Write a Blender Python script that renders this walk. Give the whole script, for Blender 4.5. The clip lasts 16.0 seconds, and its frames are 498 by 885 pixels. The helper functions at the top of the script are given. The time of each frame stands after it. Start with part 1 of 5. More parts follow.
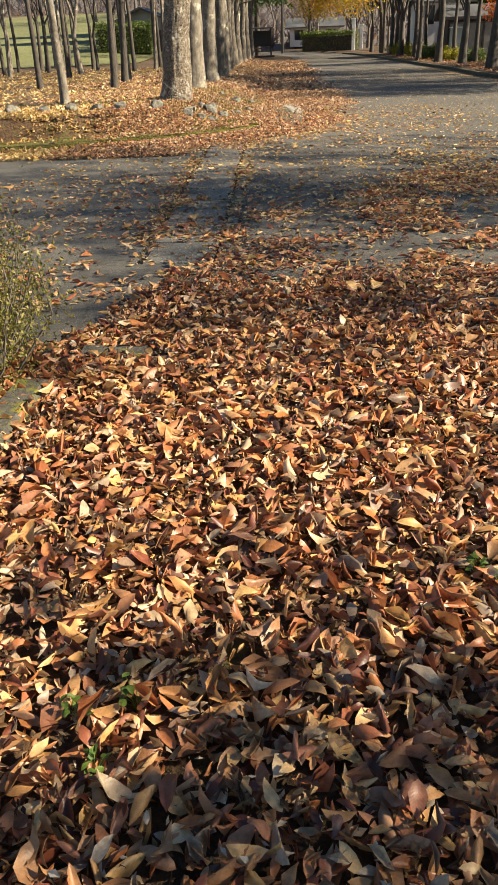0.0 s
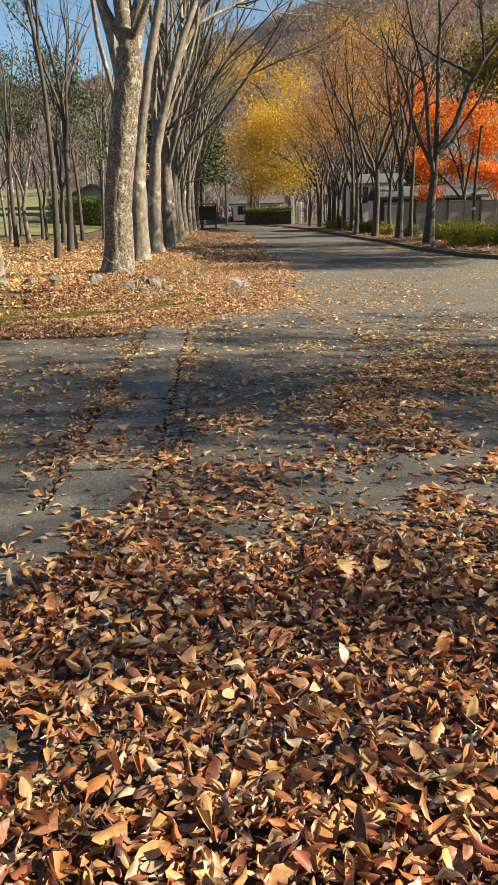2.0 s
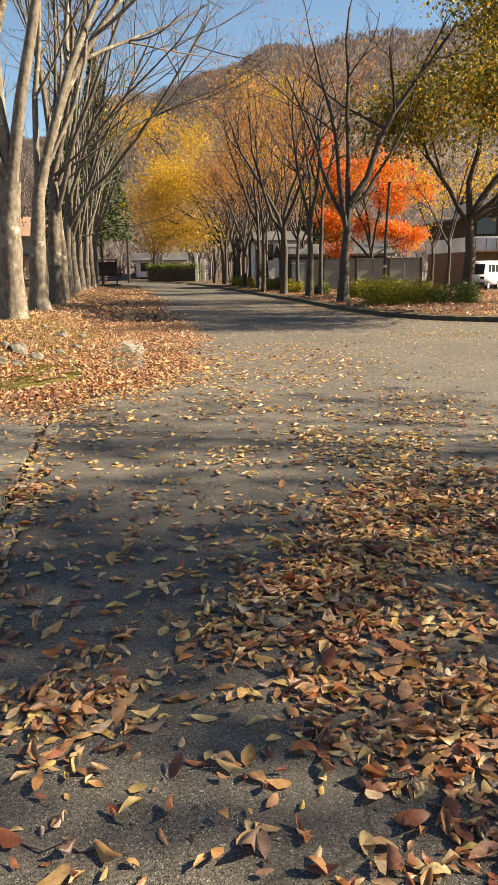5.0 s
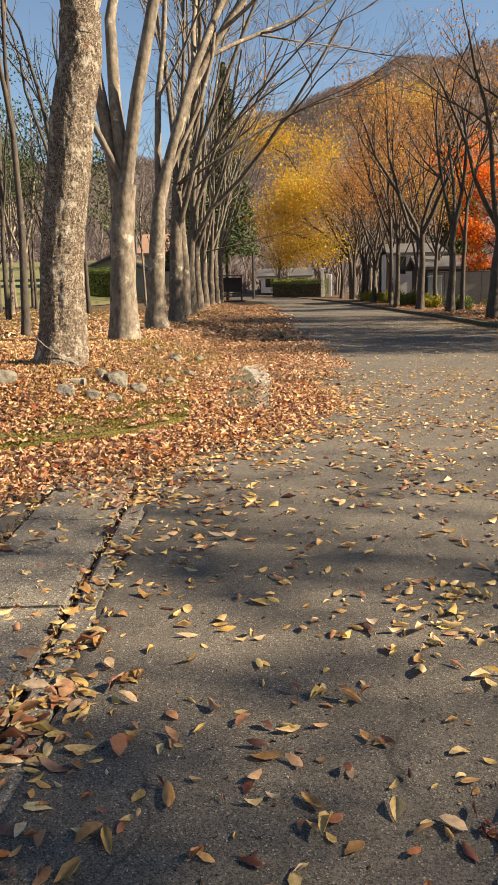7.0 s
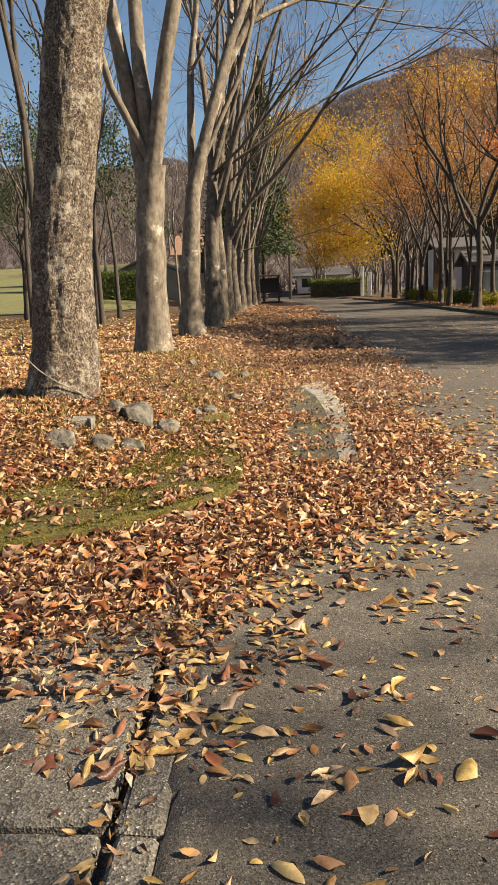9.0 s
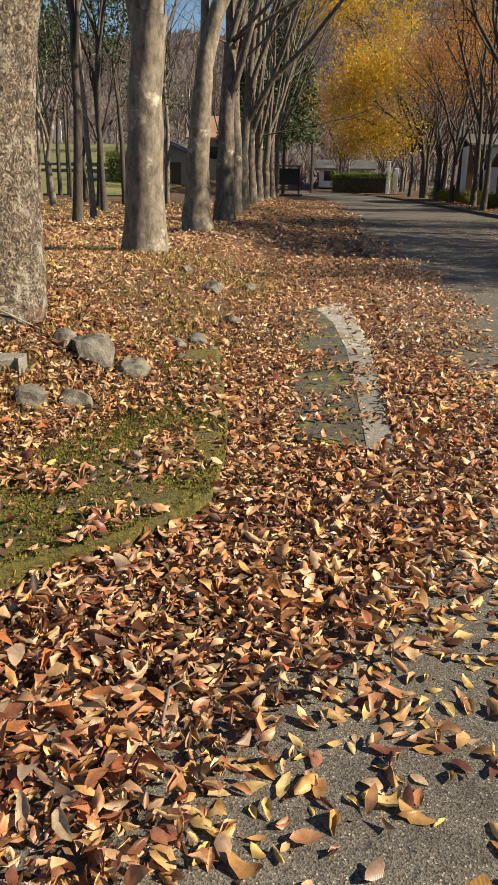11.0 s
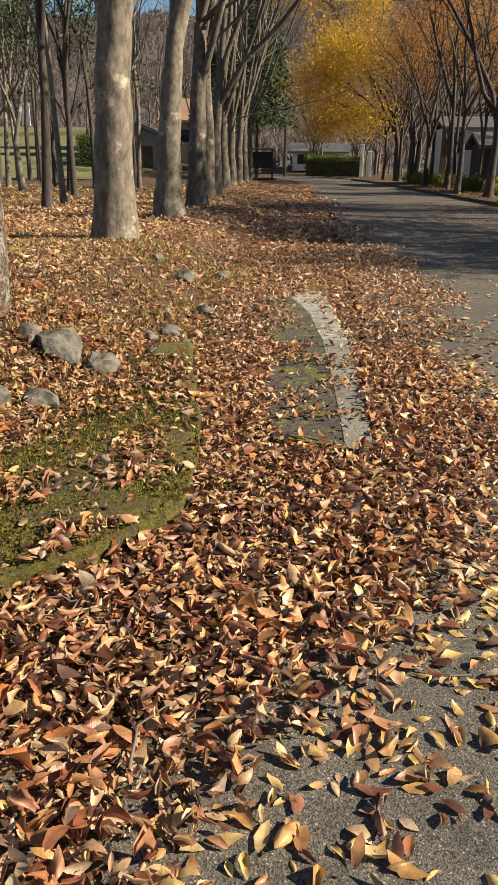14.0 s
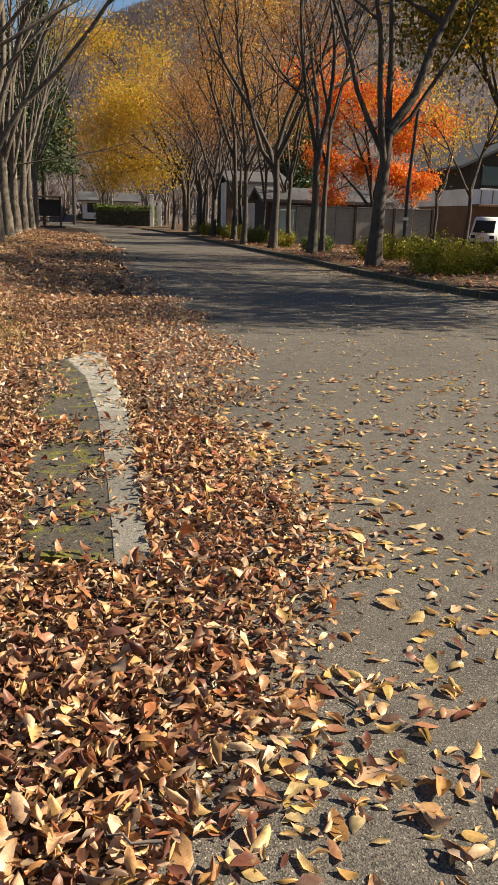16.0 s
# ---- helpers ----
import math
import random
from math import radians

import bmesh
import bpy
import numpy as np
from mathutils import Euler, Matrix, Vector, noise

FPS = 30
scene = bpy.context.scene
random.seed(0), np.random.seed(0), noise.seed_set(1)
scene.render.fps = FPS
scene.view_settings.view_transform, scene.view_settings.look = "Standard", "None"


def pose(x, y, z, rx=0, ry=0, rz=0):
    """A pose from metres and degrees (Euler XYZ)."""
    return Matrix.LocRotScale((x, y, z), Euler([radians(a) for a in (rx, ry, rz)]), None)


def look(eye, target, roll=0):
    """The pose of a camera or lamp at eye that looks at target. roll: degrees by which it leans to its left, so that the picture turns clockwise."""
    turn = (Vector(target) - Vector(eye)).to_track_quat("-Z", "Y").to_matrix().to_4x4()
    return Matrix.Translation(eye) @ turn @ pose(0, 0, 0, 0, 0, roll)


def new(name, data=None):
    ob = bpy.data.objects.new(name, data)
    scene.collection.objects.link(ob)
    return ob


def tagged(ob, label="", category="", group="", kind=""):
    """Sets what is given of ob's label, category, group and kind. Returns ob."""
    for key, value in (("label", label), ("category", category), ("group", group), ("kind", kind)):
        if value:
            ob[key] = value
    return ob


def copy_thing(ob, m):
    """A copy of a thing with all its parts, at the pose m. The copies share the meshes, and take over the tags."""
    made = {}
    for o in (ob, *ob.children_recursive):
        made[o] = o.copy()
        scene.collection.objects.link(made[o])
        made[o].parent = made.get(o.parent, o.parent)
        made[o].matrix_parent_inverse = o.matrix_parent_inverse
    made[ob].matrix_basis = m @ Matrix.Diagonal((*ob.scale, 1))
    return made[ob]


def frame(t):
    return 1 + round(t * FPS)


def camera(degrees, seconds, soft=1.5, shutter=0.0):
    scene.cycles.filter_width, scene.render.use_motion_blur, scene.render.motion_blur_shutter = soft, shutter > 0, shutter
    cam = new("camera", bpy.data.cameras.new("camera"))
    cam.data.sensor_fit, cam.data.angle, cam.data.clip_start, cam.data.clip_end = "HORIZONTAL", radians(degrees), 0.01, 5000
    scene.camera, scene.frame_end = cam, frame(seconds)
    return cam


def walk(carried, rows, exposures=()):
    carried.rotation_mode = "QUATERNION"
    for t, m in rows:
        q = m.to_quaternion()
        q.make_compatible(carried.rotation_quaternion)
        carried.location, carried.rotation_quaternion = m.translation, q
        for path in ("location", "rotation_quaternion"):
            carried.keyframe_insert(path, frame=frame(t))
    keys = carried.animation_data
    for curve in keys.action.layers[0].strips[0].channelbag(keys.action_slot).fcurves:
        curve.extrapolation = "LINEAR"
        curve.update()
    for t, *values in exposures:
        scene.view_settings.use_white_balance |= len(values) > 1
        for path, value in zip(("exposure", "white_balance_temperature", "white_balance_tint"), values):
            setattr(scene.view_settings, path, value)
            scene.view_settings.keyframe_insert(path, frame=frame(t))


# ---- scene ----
cam = camera(36.42, 16.0, soft=1.0)
PATH = [
    (0, (0.841, 0.028, 1.379), (0.543, 2.662, -0.026), -2.33),
    (0.5, (0.779, 0.426, 1.373), (0.52, 3.153, 0.149), -2.74),
    (1, (0.73, 0.867, 1.393), (0.507, 3.661, 0.324), -2.74),
    (1.5, (0.69, 1.283, 1.422), (0.531, 4.128, 0.482), -2.19),
    (2, (0.709, 1.714, 1.432), (0.615, 4.584, 0.562), -1.4),
    (2.5, (0.654, 2.163, 1.405), (0.66, 5.039, 0.55), -0.9),
    (3, (0.632, 2.683, 1.351), (0.769, 5.55, 0.48), -0.59),
    (3.2, (0.629, 2.906, 1.348), (0.816, 5.771, 0.477), -0.76),
    (5.3, (0.812, 5.168, 1.299), (1.087, 8.087, 0.661), -0.76),
    (5.5, (0.806, 5.411, 1.284), (1.03, 8.337, 0.66), -0.69),
    (6, (0.788, 6.026, 1.27), (0.867, 8.964, 0.667), -0.75),
    (6.5, (0.763, 6.685, 1.247), (0.693, 9.625, 0.652), -0.99),
    (7, (0.657, 7.308, 1.251), (0.46, 10.24, 0.65), -1.23),
    (7.5, (0.52, 7.958, 1.241), (0.203, 10.878, 0.628), -1.74),
    (8, (0.386, 8.561, 1.233), (0.009, 11.472, 0.615), -2.22),
    (8.5, (0.259, 9.206, 1.225), (-0.124, 12.118, 0.614), -2.31),
    (9, (0.189, 9.797, 1.233), (-0.148, 12.719, 0.64), -2.38),
    (9.2, (0.175, 9.999, 1.243), (-0.116, 12.93, 0.676), -2.36),
    (11.3, (0.088, 11.582, 1.252), (-0.303, 14.362, 0.195), 1.34),
    (11.5, (0.085, 11.596, 1.254), (-0.342, 14.356, 0.16), 1.48),
    (12, (0.072, 11.61, 1.251), (-0.422, 14.331, 0.089), 1.44),
    (12.5, (0.059, 11.624, 1.244), (-0.463, 14.322, 0.041), 0.98),
    (13, (0.074, 11.646, 1.25), (-0.415, 14.353, 0.053), 0.53),
    (13.5, (0.076, 11.655, 1.255), (-0.327, 14.4, 0.112), 0.25),
    (14, (0.086, 11.669, 1.265), (-0.179, 14.471, 0.227), 0.54),
    (14.5, (0.105, 11.69, 1.304), (0.011, 14.545, 0.387), 0.89),
    (15, (0.107, 11.729, 1.321), (0.199, 14.61, 0.489), 1.34),
    (15.5, (0.197, 11.971, 1.299), (0.483, 14.849, 0.501), 1.69),
    (16, (0.267, 12.367, 1.284), (0.755, 15.2, 0.428), 1.76),
]

walk(cam, [(t, look(eye, target, roll)) for t, eye, target, roll in PATH], exposures=[(0.0, 1.62, 7050, 3), (1.5, 1.62, 7050, 3), (3.0, 1.72, 7250, 3), (5.5, 1.85, 7700, 8), (7.0, 1.66, 7800, 10), (9.0, 1.38, 7500, 9), (12.5, 1.08, 6950, 6), (14.5, 1.14, 6950, 7), (16.0, 1.24, 7000, 8)])

# ---- sky and sun ----
SUN_FROM = Vector((1.0, -0.06, 0.68)).normalized()
world = bpy.data.worlds.new("sky")
scene.world = world
world.use_nodes = True
wn = world.node_tree.nodes
sky = wn.new("ShaderNodeTexSky")
sky.sky_type = 'NISHITA'
sky.sun_disc = False
sky.sun_elevation = math.asin(SUN_FROM.z)
sky.sun_rotation = math.atan2(SUN_FROM.x, SUN_FROM.y)
sky.air_density = 1.0
sky.dust_density = 0.0
sky.ozone_density = 4.5
wn["Background"].inputs["Strength"].default_value = 0.05
world.node_tree.links.new(sky.outputs["Color"], wn["Background"].inputs["Color"])
sun = new("sun", bpy.data.lights.new("sun", 'SUN'))
sun.data.energy = 5.0
sun.data.angle = radians(0.53)
sun.data.color = (1.0, 0.905, 0.75)
sun.matrix_world = look(SUN_FROM * 60, (0, 0, 0))

# ---- materials ----
def nodes_of(name):
    m = bpy.data.materials.new(name)
    m.use_nodes = True
    nt = m.node_tree
    return m, nt, nt.nodes["Principled BSDF"]


def ramp(nt, stops, source):
    r = nt.nodes.new("ShaderNodeValToRGB")
    el = r.color_ramp.elements
    while len(el) < len(stops):
        el.new(0.5)
    for e, (p, c) in zip(el, stops):
        e.position = p
        e.color = (*c, 1)
    nt.links.new(source, r.inputs["Fac"])
    return r.outputs["Color"]


def noise_out(nt, scale, detail=4, rough=0.6, coords=None, stretch=None):
    n = nt.nodes.new("ShaderNodeTexNoise")
    n.inputs["Scale"].default_value = scale
    n.inputs["Detail"].default_value = detail
    n.inputs["Roughness"].default_value = rough
    c = nt.nodes.new("ShaderNodeTexCoord")
    out = c.outputs[coords or "Object"]
    if stretch:
        mp = nt.nodes.new("ShaderNodeMapping")
        mp.inputs["Scale"].default_value = stretch
        nt.links.new(out, mp.inputs["Vector"])
        out = mp.outputs["Vector"]
    nt.links.new(out, n.inputs["Vector"])
    return n.outputs["Fac"]


def mix(nt, a, b, fac, kind='MIX'):
    x = nt.nodes.new("ShaderNodeMix")
    x.data_type = 'RGBA'
    x.blend_type = kind
    for v, s in ((a, x.inputs[6]), (b, x.inputs[7]), (fac, x.inputs[0])):
        if hasattr(v, "is_linked"):
            nt.links.new(v, s)
        else:
            s.default_value = (*v, 1) if isinstance(v, tuple) else v
    return x.outputs[2]


def bump(nt, bsdf, height, strength=0.4, distance=0.02):
    b = nt.nodes.new("ShaderNodeBump")
    b.inputs["Strength"].default_value = strength
    b.inputs["Distance"].default_value = distance
    nt.links.new(height, b.inputs["Height"])
    nt.links.new(b.outputs["Normal"], bsdf.inputs["Normal"])


def speckled(name, dark, light, fine=60.0, broad=1.2, rough=0.85, relief=0.3, depth=0.01, tint=None, tint_at=(0.5, 0.7), metal=0.0, stretch=None):
    """A surface of two tones: fine grain, broad stains, an optional third tone in patches."""
    m, nt, b = nodes_of(name)
    f = noise_out(nt, fine, 6, 0.7, None, stretch)
    g = noise_out(nt, broad, 5, 0.6)
    col = ramp(nt, [(0.3, dark), (0.7, light)], f)
    shade = ramp(nt, [(0.3, (0.72, 0.72, 0.72)), (0.7, (1.15, 1.15, 1.15))], g)
    col = mix(nt, col, shade, 1.0, 'MULTIPLY')
    if tint:
        patch = ramp(nt, [(tint_at[0], (0, 0, 0)), (tint_at[1], (1, 1, 1))], noise_out(nt, broad * 2.7, 7, 0.7))
        col = mix(nt, col, tint, patch)
    nt.links.new(col, b.inputs["Base Color"])
    b.inputs["Roughness"].default_value = rough
    b.inputs["Metallic"].default_value = metal
    bump(nt, b, f, relief, depth)
    return m


def leafy(name, stops, rough=0.55, through_light=0.25, per_object=False, gloss=0.3, veins=False):
    """Leaves: each its own tone, with mottling, and some light passing through."""
    m, nt, b = nodes_of(name)
    if per_object:
        src = nt.nodes.new("ShaderNodeObjectInfo").outputs["Random"]
    else:
        src = nt.nodes.new("ShaderNodeNewGeometry").outputs["Random Per Island"]
    if veins:
        stops = [(p, (min(q[0] * 1.06, 0.7), q[1] * 1.13, q[2] * 1.05 + 0.045 * q[0])) for p, q in stops]
    col = ramp(nt, stops, src)
    spots = ramp(nt, [(0.38, (0.5, 0.44, 0.4)), (0.6, (1.12, 1.12, 1.12))], noise_out(nt, 30, 5, 0.7))
    col = mix(nt, col, spots, 0.7, 'MULTIPLY')
    if veins:
        uv = nt.nodes.new("ShaderNodeUVMap")
        sep = nt.nodes.new("ShaderNodeSeparateXYZ")
        nt.links.new(uv.outputs["UV"], sep.inputs[0])

        def calc(op, a, c):
            q = nt.nodes.new("ShaderNodeMath")
            q.operation = op
            for v, k in ((a, 0), (c, 1)):
                if hasattr(v, "is_linked"):
                    nt.links.new(v, q.inputs[k])
                else:
                    q.inputs[k].default_value = v
            return q.outputs[0]
        off = calc('ABSOLUTE', calc('SUBTRACT', sep.outputs[1], 0.5), 0.0)
        ribs = calc('SINE', calc('SUBTRACT', calc('MULTIPLY', sep.outputs[0], 68.0), calc('MULTIPLY', off, 34.0)), 0.0)
        mid = calc('LESS_THAN', off, 0.035)
        height = calc('SUBTRACT', ribs, calc('MULTIPLY', mid, 2.5))
        col = mix(nt, col, ramp(nt, [(0.0, (0.72, 0.66, 0.6)), (0.55, (1, 1, 1))], calc('MULTIPLY_ADD', height, 0.5)), 0.05, 'MULTIPLY')
        bump(nt, b, height, 0.07, 0.003)
    nt.links.new(col, b.inputs["Base Color"])
    b.inputs["Roughness"].default_value = rough
    b.inputs["Specular IOR Level"].default_value = gloss
    tr = nt.nodes.new("ShaderNodeBsdfTranslucent")
    nt.links.new(col, tr.inputs["Color"])
    ms = nt.nodes.new("ShaderNodeMixShader")
    ms.inputs[0].default_value = through_light
    nt.links.new(b.outputs[0], ms.inputs[1])
    nt.links.new(tr.outputs[0], ms.inputs[2])
    nt.links.new(ms.outputs[0], nt.nodes["Material Output"].inputs["Surface"])
    return m


BROWN = [(0.0, (0.07, 0.024, 0.016)), (0.12, (0.28, 0.08, 0.032)), (0.26, (0.52, 0.19, 0.05)), (0.4, (0.34, 0.135, 0.072)), (0.54, (0.58, 0.28, 0.085)),
         (0.68, (0.40, 0.2, 0.12)), (0.8, (0.64, 0.35, 0.11)), (0.9, (0.58, 0.41, 0.28)), (1.0, (0.12, 0.045, 0.032))]
OCHRE = [(0.0, (0.26, 0.12, 0.045)), (0.25, (0.50, 0.27, 0.08)), (0.5, (0.60, 0.40, 0.12)), (0.75, (0.55, 0.36, 0.15)), (0.9, (0.64, 0.47, 0.24)), (1.0, (0.36, 0.12, 0.045))]
M = {}
def aggregate(name, dark, light, cell=170.0, broad=0.5, stain=(0.10, 0.085, 0.065), relief=0.8):
    """Stony paving: small chippings of differing tone in a dark binder, worn patches and stains."""
    m, nt, b = nodes_of(name)
    v = nt.nodes.new("ShaderNodeTexVoronoi")
    v.inputs["Scale"].default_value = cell
    c = nt.nodes.new("ShaderNodeTexCoord")
    nt.links.new(c.outputs["Object"], v.inputs["Vector"])
    tone = nt.nodes.new("ShaderNodeSeparateColor")
    nt.links.new(v.outputs["Color"], tone.inputs[0])
    mid = tuple((p + q) * 0.42 for p, q in zip(dark, light))
    col = ramp(nt, [(0.0, dark), (0.3, mid), (0.9, light), (0.95, light), (1.0, tuple(q * 2.4 for q in light))], tone.outputs[0])
    wear = ramp(nt, [(0.3, (0.6, 0.6, 0.6)), (0.7, (1.2, 1.2, 1.2))], noise_out(nt, 9, 6, 0.7))
    col = mix(nt, col, wear, 0.8, 'MULTIPLY')
    col = mix(nt, col, ramp(nt, [(0.3, (0.75, 0.75, 0.75)), (0.7, (1.15, 1.15, 1.15))], noise_out(nt, broad, 5, 0.6)), 1.0, 'MULTIPLY')
    col = mix(nt, col, stain, ramp(nt, [(0.56, (0, 0, 0)), (0.72, (0.7, 0.7, 0.7))], noise_out(nt, 2.2, 7, 0.7)))
    bent = nt.nodes.new("ShaderNodeVectorMath")
    bent.operation = 'MULTIPLY_ADD'
    wob = nt.nodes.new("ShaderNodeTexNoise")
    wob.inputs["Scale"].default_value = 3.0
    wob.inputs["Detail"].default_value = 6
    nt.links.new(c.outputs["Object"], wob.inputs["Vector"])
    nt.links.new(wob.outputs["Color"], bent.inputs[0])
    bent.inputs[1].default_value = (0.5, 0.5, 0.0)
    nt.links.new(c.outputs["Object"], bent.inputs[2])
    cr = nt.nodes.new("ShaderNodeTexVoronoi")
    cr.feature = 'DISTANCE_TO_EDGE'
    cr.inputs["Scale"].default_value = 0.8
    nt.links.new(bent.outputs[0], cr.inputs["Vector"])
    line = ramp(nt, [(0.0, (0.75, 0.75, 0.75)), (0.006, (0, 0, 0))], cr.outputs["Distance"])
    here = ramp(nt, [(0.5, (0, 0, 0)), (0.58, (1, 1, 1))], noise_out(nt, 0.9, 3, 0.5))
    col = mix(nt, col, (0.012, 0.01, 0.009), mix(nt, line, here, 1.0, 'MULTIPLY'))
    nt.links.new(col, b.inputs["Base Color"])
    b.inputs["Roughness"].default_value = 0.8
    bump(nt, b, mix(nt, v.outputs["Distance"], noise_out(nt, 40, 4, 0.6), 0.4), relief, 0.01)
    return m


M["asphalt"] = aggregate("asphalt", (0.021, 0.018, 0.0155), (0.15, 0.128, 0.104), 250.0, stain=(0.07, 0.06, 0.05), relief=0.28)
M["gutter_concrete"] = aggregate("gutter_concrete", (0.05, 0.044, 0.036), (0.21, 0.184, 0.152), 160.0, 1.4, (0.07, 0.062, 0.043), 0.5)
M["soil"] = speckled("leafy_soil", (0.02, 0.011, 0.006), (0.15, 0.075, 0.03), 28, 0.8, 0.95, 0.9, 0.03, (0.10, 0.09, 0.025), (0.56, 0.68))
M["concrete"] = speckled("old_concrete", (0.10, 0.092, 0.08), (0.29, 0.265, 0.225), 75, 1.7, 0.9, 0.7, 0.008, (0.10, 0.095, 0.05), (0.55, 0.72))
M["pale_concrete"] = speckled("pale_concrete", (0.17, 0.16, 0.14), (0.42, 0.39, 0.34), 45, 2.2, 0.9, 0.7, 0.01, (0.12, 0.11, 0.06), (0.48, 0.66))
M["moss"] = speckled("mossy_concrete", (0.04, 0.036, 0.006), (0.21, 0.17, 0.025), 38, 2.2, 0.97, 1.0, 0.04, (0.085, 0.062, 0.035), (0.5, 0.66))
M["mossy_slab"] = speckled("dark_mossy_slab", (0.022, 0.019, 0.015), (0.105, 0.09, 0.07), 46, 2.4, 0.95, 0.8, 0.015, (0.13, 0.122, 0.015), (0.53, 0.6))
M["stone"] = speckled("grey_stone", (0.06, 0.052, 0.043), (0.22, 0.195, 0.16), 18, 3.0, 0.9, 0.6, 0.02, (0.12, 0.12, 0.05), (0.58, 0.7))
def flaky_bark():
    """Bark in curling plates: distorted noise for the plates, dark gaps between, pale patches on top."""
    m, nt, b = nodes_of("rough_bark")
    plate = noise_out(nt, 26, 12, 0.72, None, (1.0, 1.0, 0.8))
    plate.node.inputs["Distortion"].default_value = 2.4
    fine = noise_out(nt, 55, 5, 0.7)
    # palest stop also paints in sunlit highlights on the plates
    col = ramp(nt, [(0.38, (0.018, 0.013, 0.01)), (0.46, (0.075, 0.055, 0.042)), (0.53, (0.2, 0.148, 0.108)), (0.62, (0.5, 0.41, 0.31))], plate)
    col = mix(nt, col, ramp(nt, [(0.35, (0.6, 0.58, 0.55)), (0.65, (1.2, 1.2, 1.2))], fine), 0.8, 'MULTIPLY')
    red = ramp(nt, [(0.62, (0, 0, 0)), (0.7, (1, 1, 1))], noise_out(nt, 4.5, 4, 0.6))
    col = mix(nt, col, (0.20, 0.085, 0.045), mix(nt, (0.0, 0.0, 0.0), red, 0.5))
    # paler patches spread over the whole trunk by noise
    pale_patch = ramp(nt, [(0.54, (0, 0, 0)), (0.6, (0.6, 0.6, 0.6))], noise_out(nt, 6.5, 8, 0.75))
    col = mix(nt, col, (0.52, 0.47, 0.39), pale_patch)
    nt.links.new(col, b.inputs["Base Color"])
    b.inputs["Roughness"].default_value = 0.92
    both = mix(nt, plate, fine, 0.25)
    bump(nt, b, both, 1.0, 0.045)
    return m


M["bark_rough"] = flaky_bark()
# pale tint patches stand for sunlit spots on the trunk, painted into the bark
M["bark_grey"] = speckled("smooth_grey_bark", (0.045, 0.035, 0.027), (0.27, 0.22, 0.168), 11, 1.1, 0.9, 0.5, 0.02, (0.42, 0.36, 0.28), (0.57, 0.66), stretch=(1, 1, 0.5))
# bark_grey darkened: shade on the farther row trunks put into the colour
M["bark_row_shaded"] = speckled("mottled_bark_shaded", (0.03, 0.023, 0.018), (0.19, 0.152, 0.117), 12, 1.2, 0.9, 0.6, 0.02, (0.36, 0.31, 0.25), (0.59, 0.67), stretch=(1, 1, 0.5))
# darker than the bark itself: the far row's backlit shade is in this tone
M["bark_dark"] = speckled("dark_shaded_bark", (0.026, 0.019, 0.015), (0.095, 0.075, 0.06), 14, 1.3, 0.92, 0.7, 0.02, (0.14, 0.125, 0.10), (0.6, 0.7), stretch=(1, 1, 0.35))
M["twig"] = speckled("twig_bark", (0.09, 0.07, 0.058), (0.20, 0.16, 0.135), 9, 1.0, 0.9, 0.2, 0.01)
M["leaf_brown"] = leafy("dry_brown_leaf", BROWN, 0.42, gloss=0.45, veins=True)
M["leaf_tan"] = leafy("dry_tan_leaf", [(0.0, (0.07, 0.027, 0.02)), (0.13, (0.24, 0.085, 0.045)), (0.33, (0.52, 0.26, 0.12)), (0.5, (0.64, 0.42, 0.25)), (0.64, (0.34, 0.14, 0.075)), (0.8, (0.66, 0.40, 0.15)), (0.92, (0.52, 0.36, 0.25)), (1.0, (0.11, 0.042, 0.03))], 0.42, gloss=0.45, veins=True)
M["leaf_ochre"] = leafy("dry_ochre_leaf", OCHRE, 0.42, gloss=0.45, veins=True)
M["leaf_single"] = leafy("fallen_leaf", [(0.0, (0.2, 0.08, 0.045)), (0.2, (0.5, 0.27, 0.11)), (0.45, (0.62, 0.41, 0.19)), (0.65, (0.42, 0.18, 0.08)), (0.85, (0.62, 0.42, 0.14)), (1.0, (0.6, 0.45, 0.28))], 0.42, per_object=True, gloss=0.45, veins=True)
M["leaf_bits"] = leafy("leaf_crumbs", [(0.0, (0.03, 0.014, 0.007)), (0.5, (0.12, 0.06, 0.026)), (0.75, (0.34, 0.2, 0.1)), (0.9, (0.55, 0.42, 0.29)), (1.0, (0.62, 0.54, 0.44))], 0.7)
M["leaf_yellow"] = leafy("yellow_foliage", [(0.0, (0.45, 0.42, 0.035)), (0.35, (0.70, 0.50, 0.05)), (0.7, (0.74, 0.42, 0.045)), (1.0, (0.62, 0.28, 0.045))], 0.5, 0.45)
M["leaf_orange"] = leafy("orange_foliage", [(0.0, (0.44, 0.19, 0.05)), (0.5, (0.52, 0.27, 0.08)), (1.0, (0.36, 0.17, 0.075))], 0.55, 0.42)
M["leaf_maple"] = leafy("maple_foliage", [(0.0, (0.70, 0.07, 0.03)), (0.3, (0.80, 0.17, 0.025)), (0.65, (0.82, 0.28, 0.03)), (1.0, (0.74, 0.44, 0.05))], 0.5, 0.45)
M["leaf_olive"] = leafy("olive_foliage", [(0.0, (0.08, 0.10, 0.018)), (0.4, (0.2, 0.19, 0.03)), (0.7, (0.42, 0.3, 0.04)), (1.0, (0.64, 0.36, 0.04))], 0.45, 0.4)
M["leaf_conifer"] = leafy("conifer_foliage", [(0.0, (0.02, 0.045, 0.015)), (1.0, (0.085, 0.13, 0.04))], 0.6, 0.15)
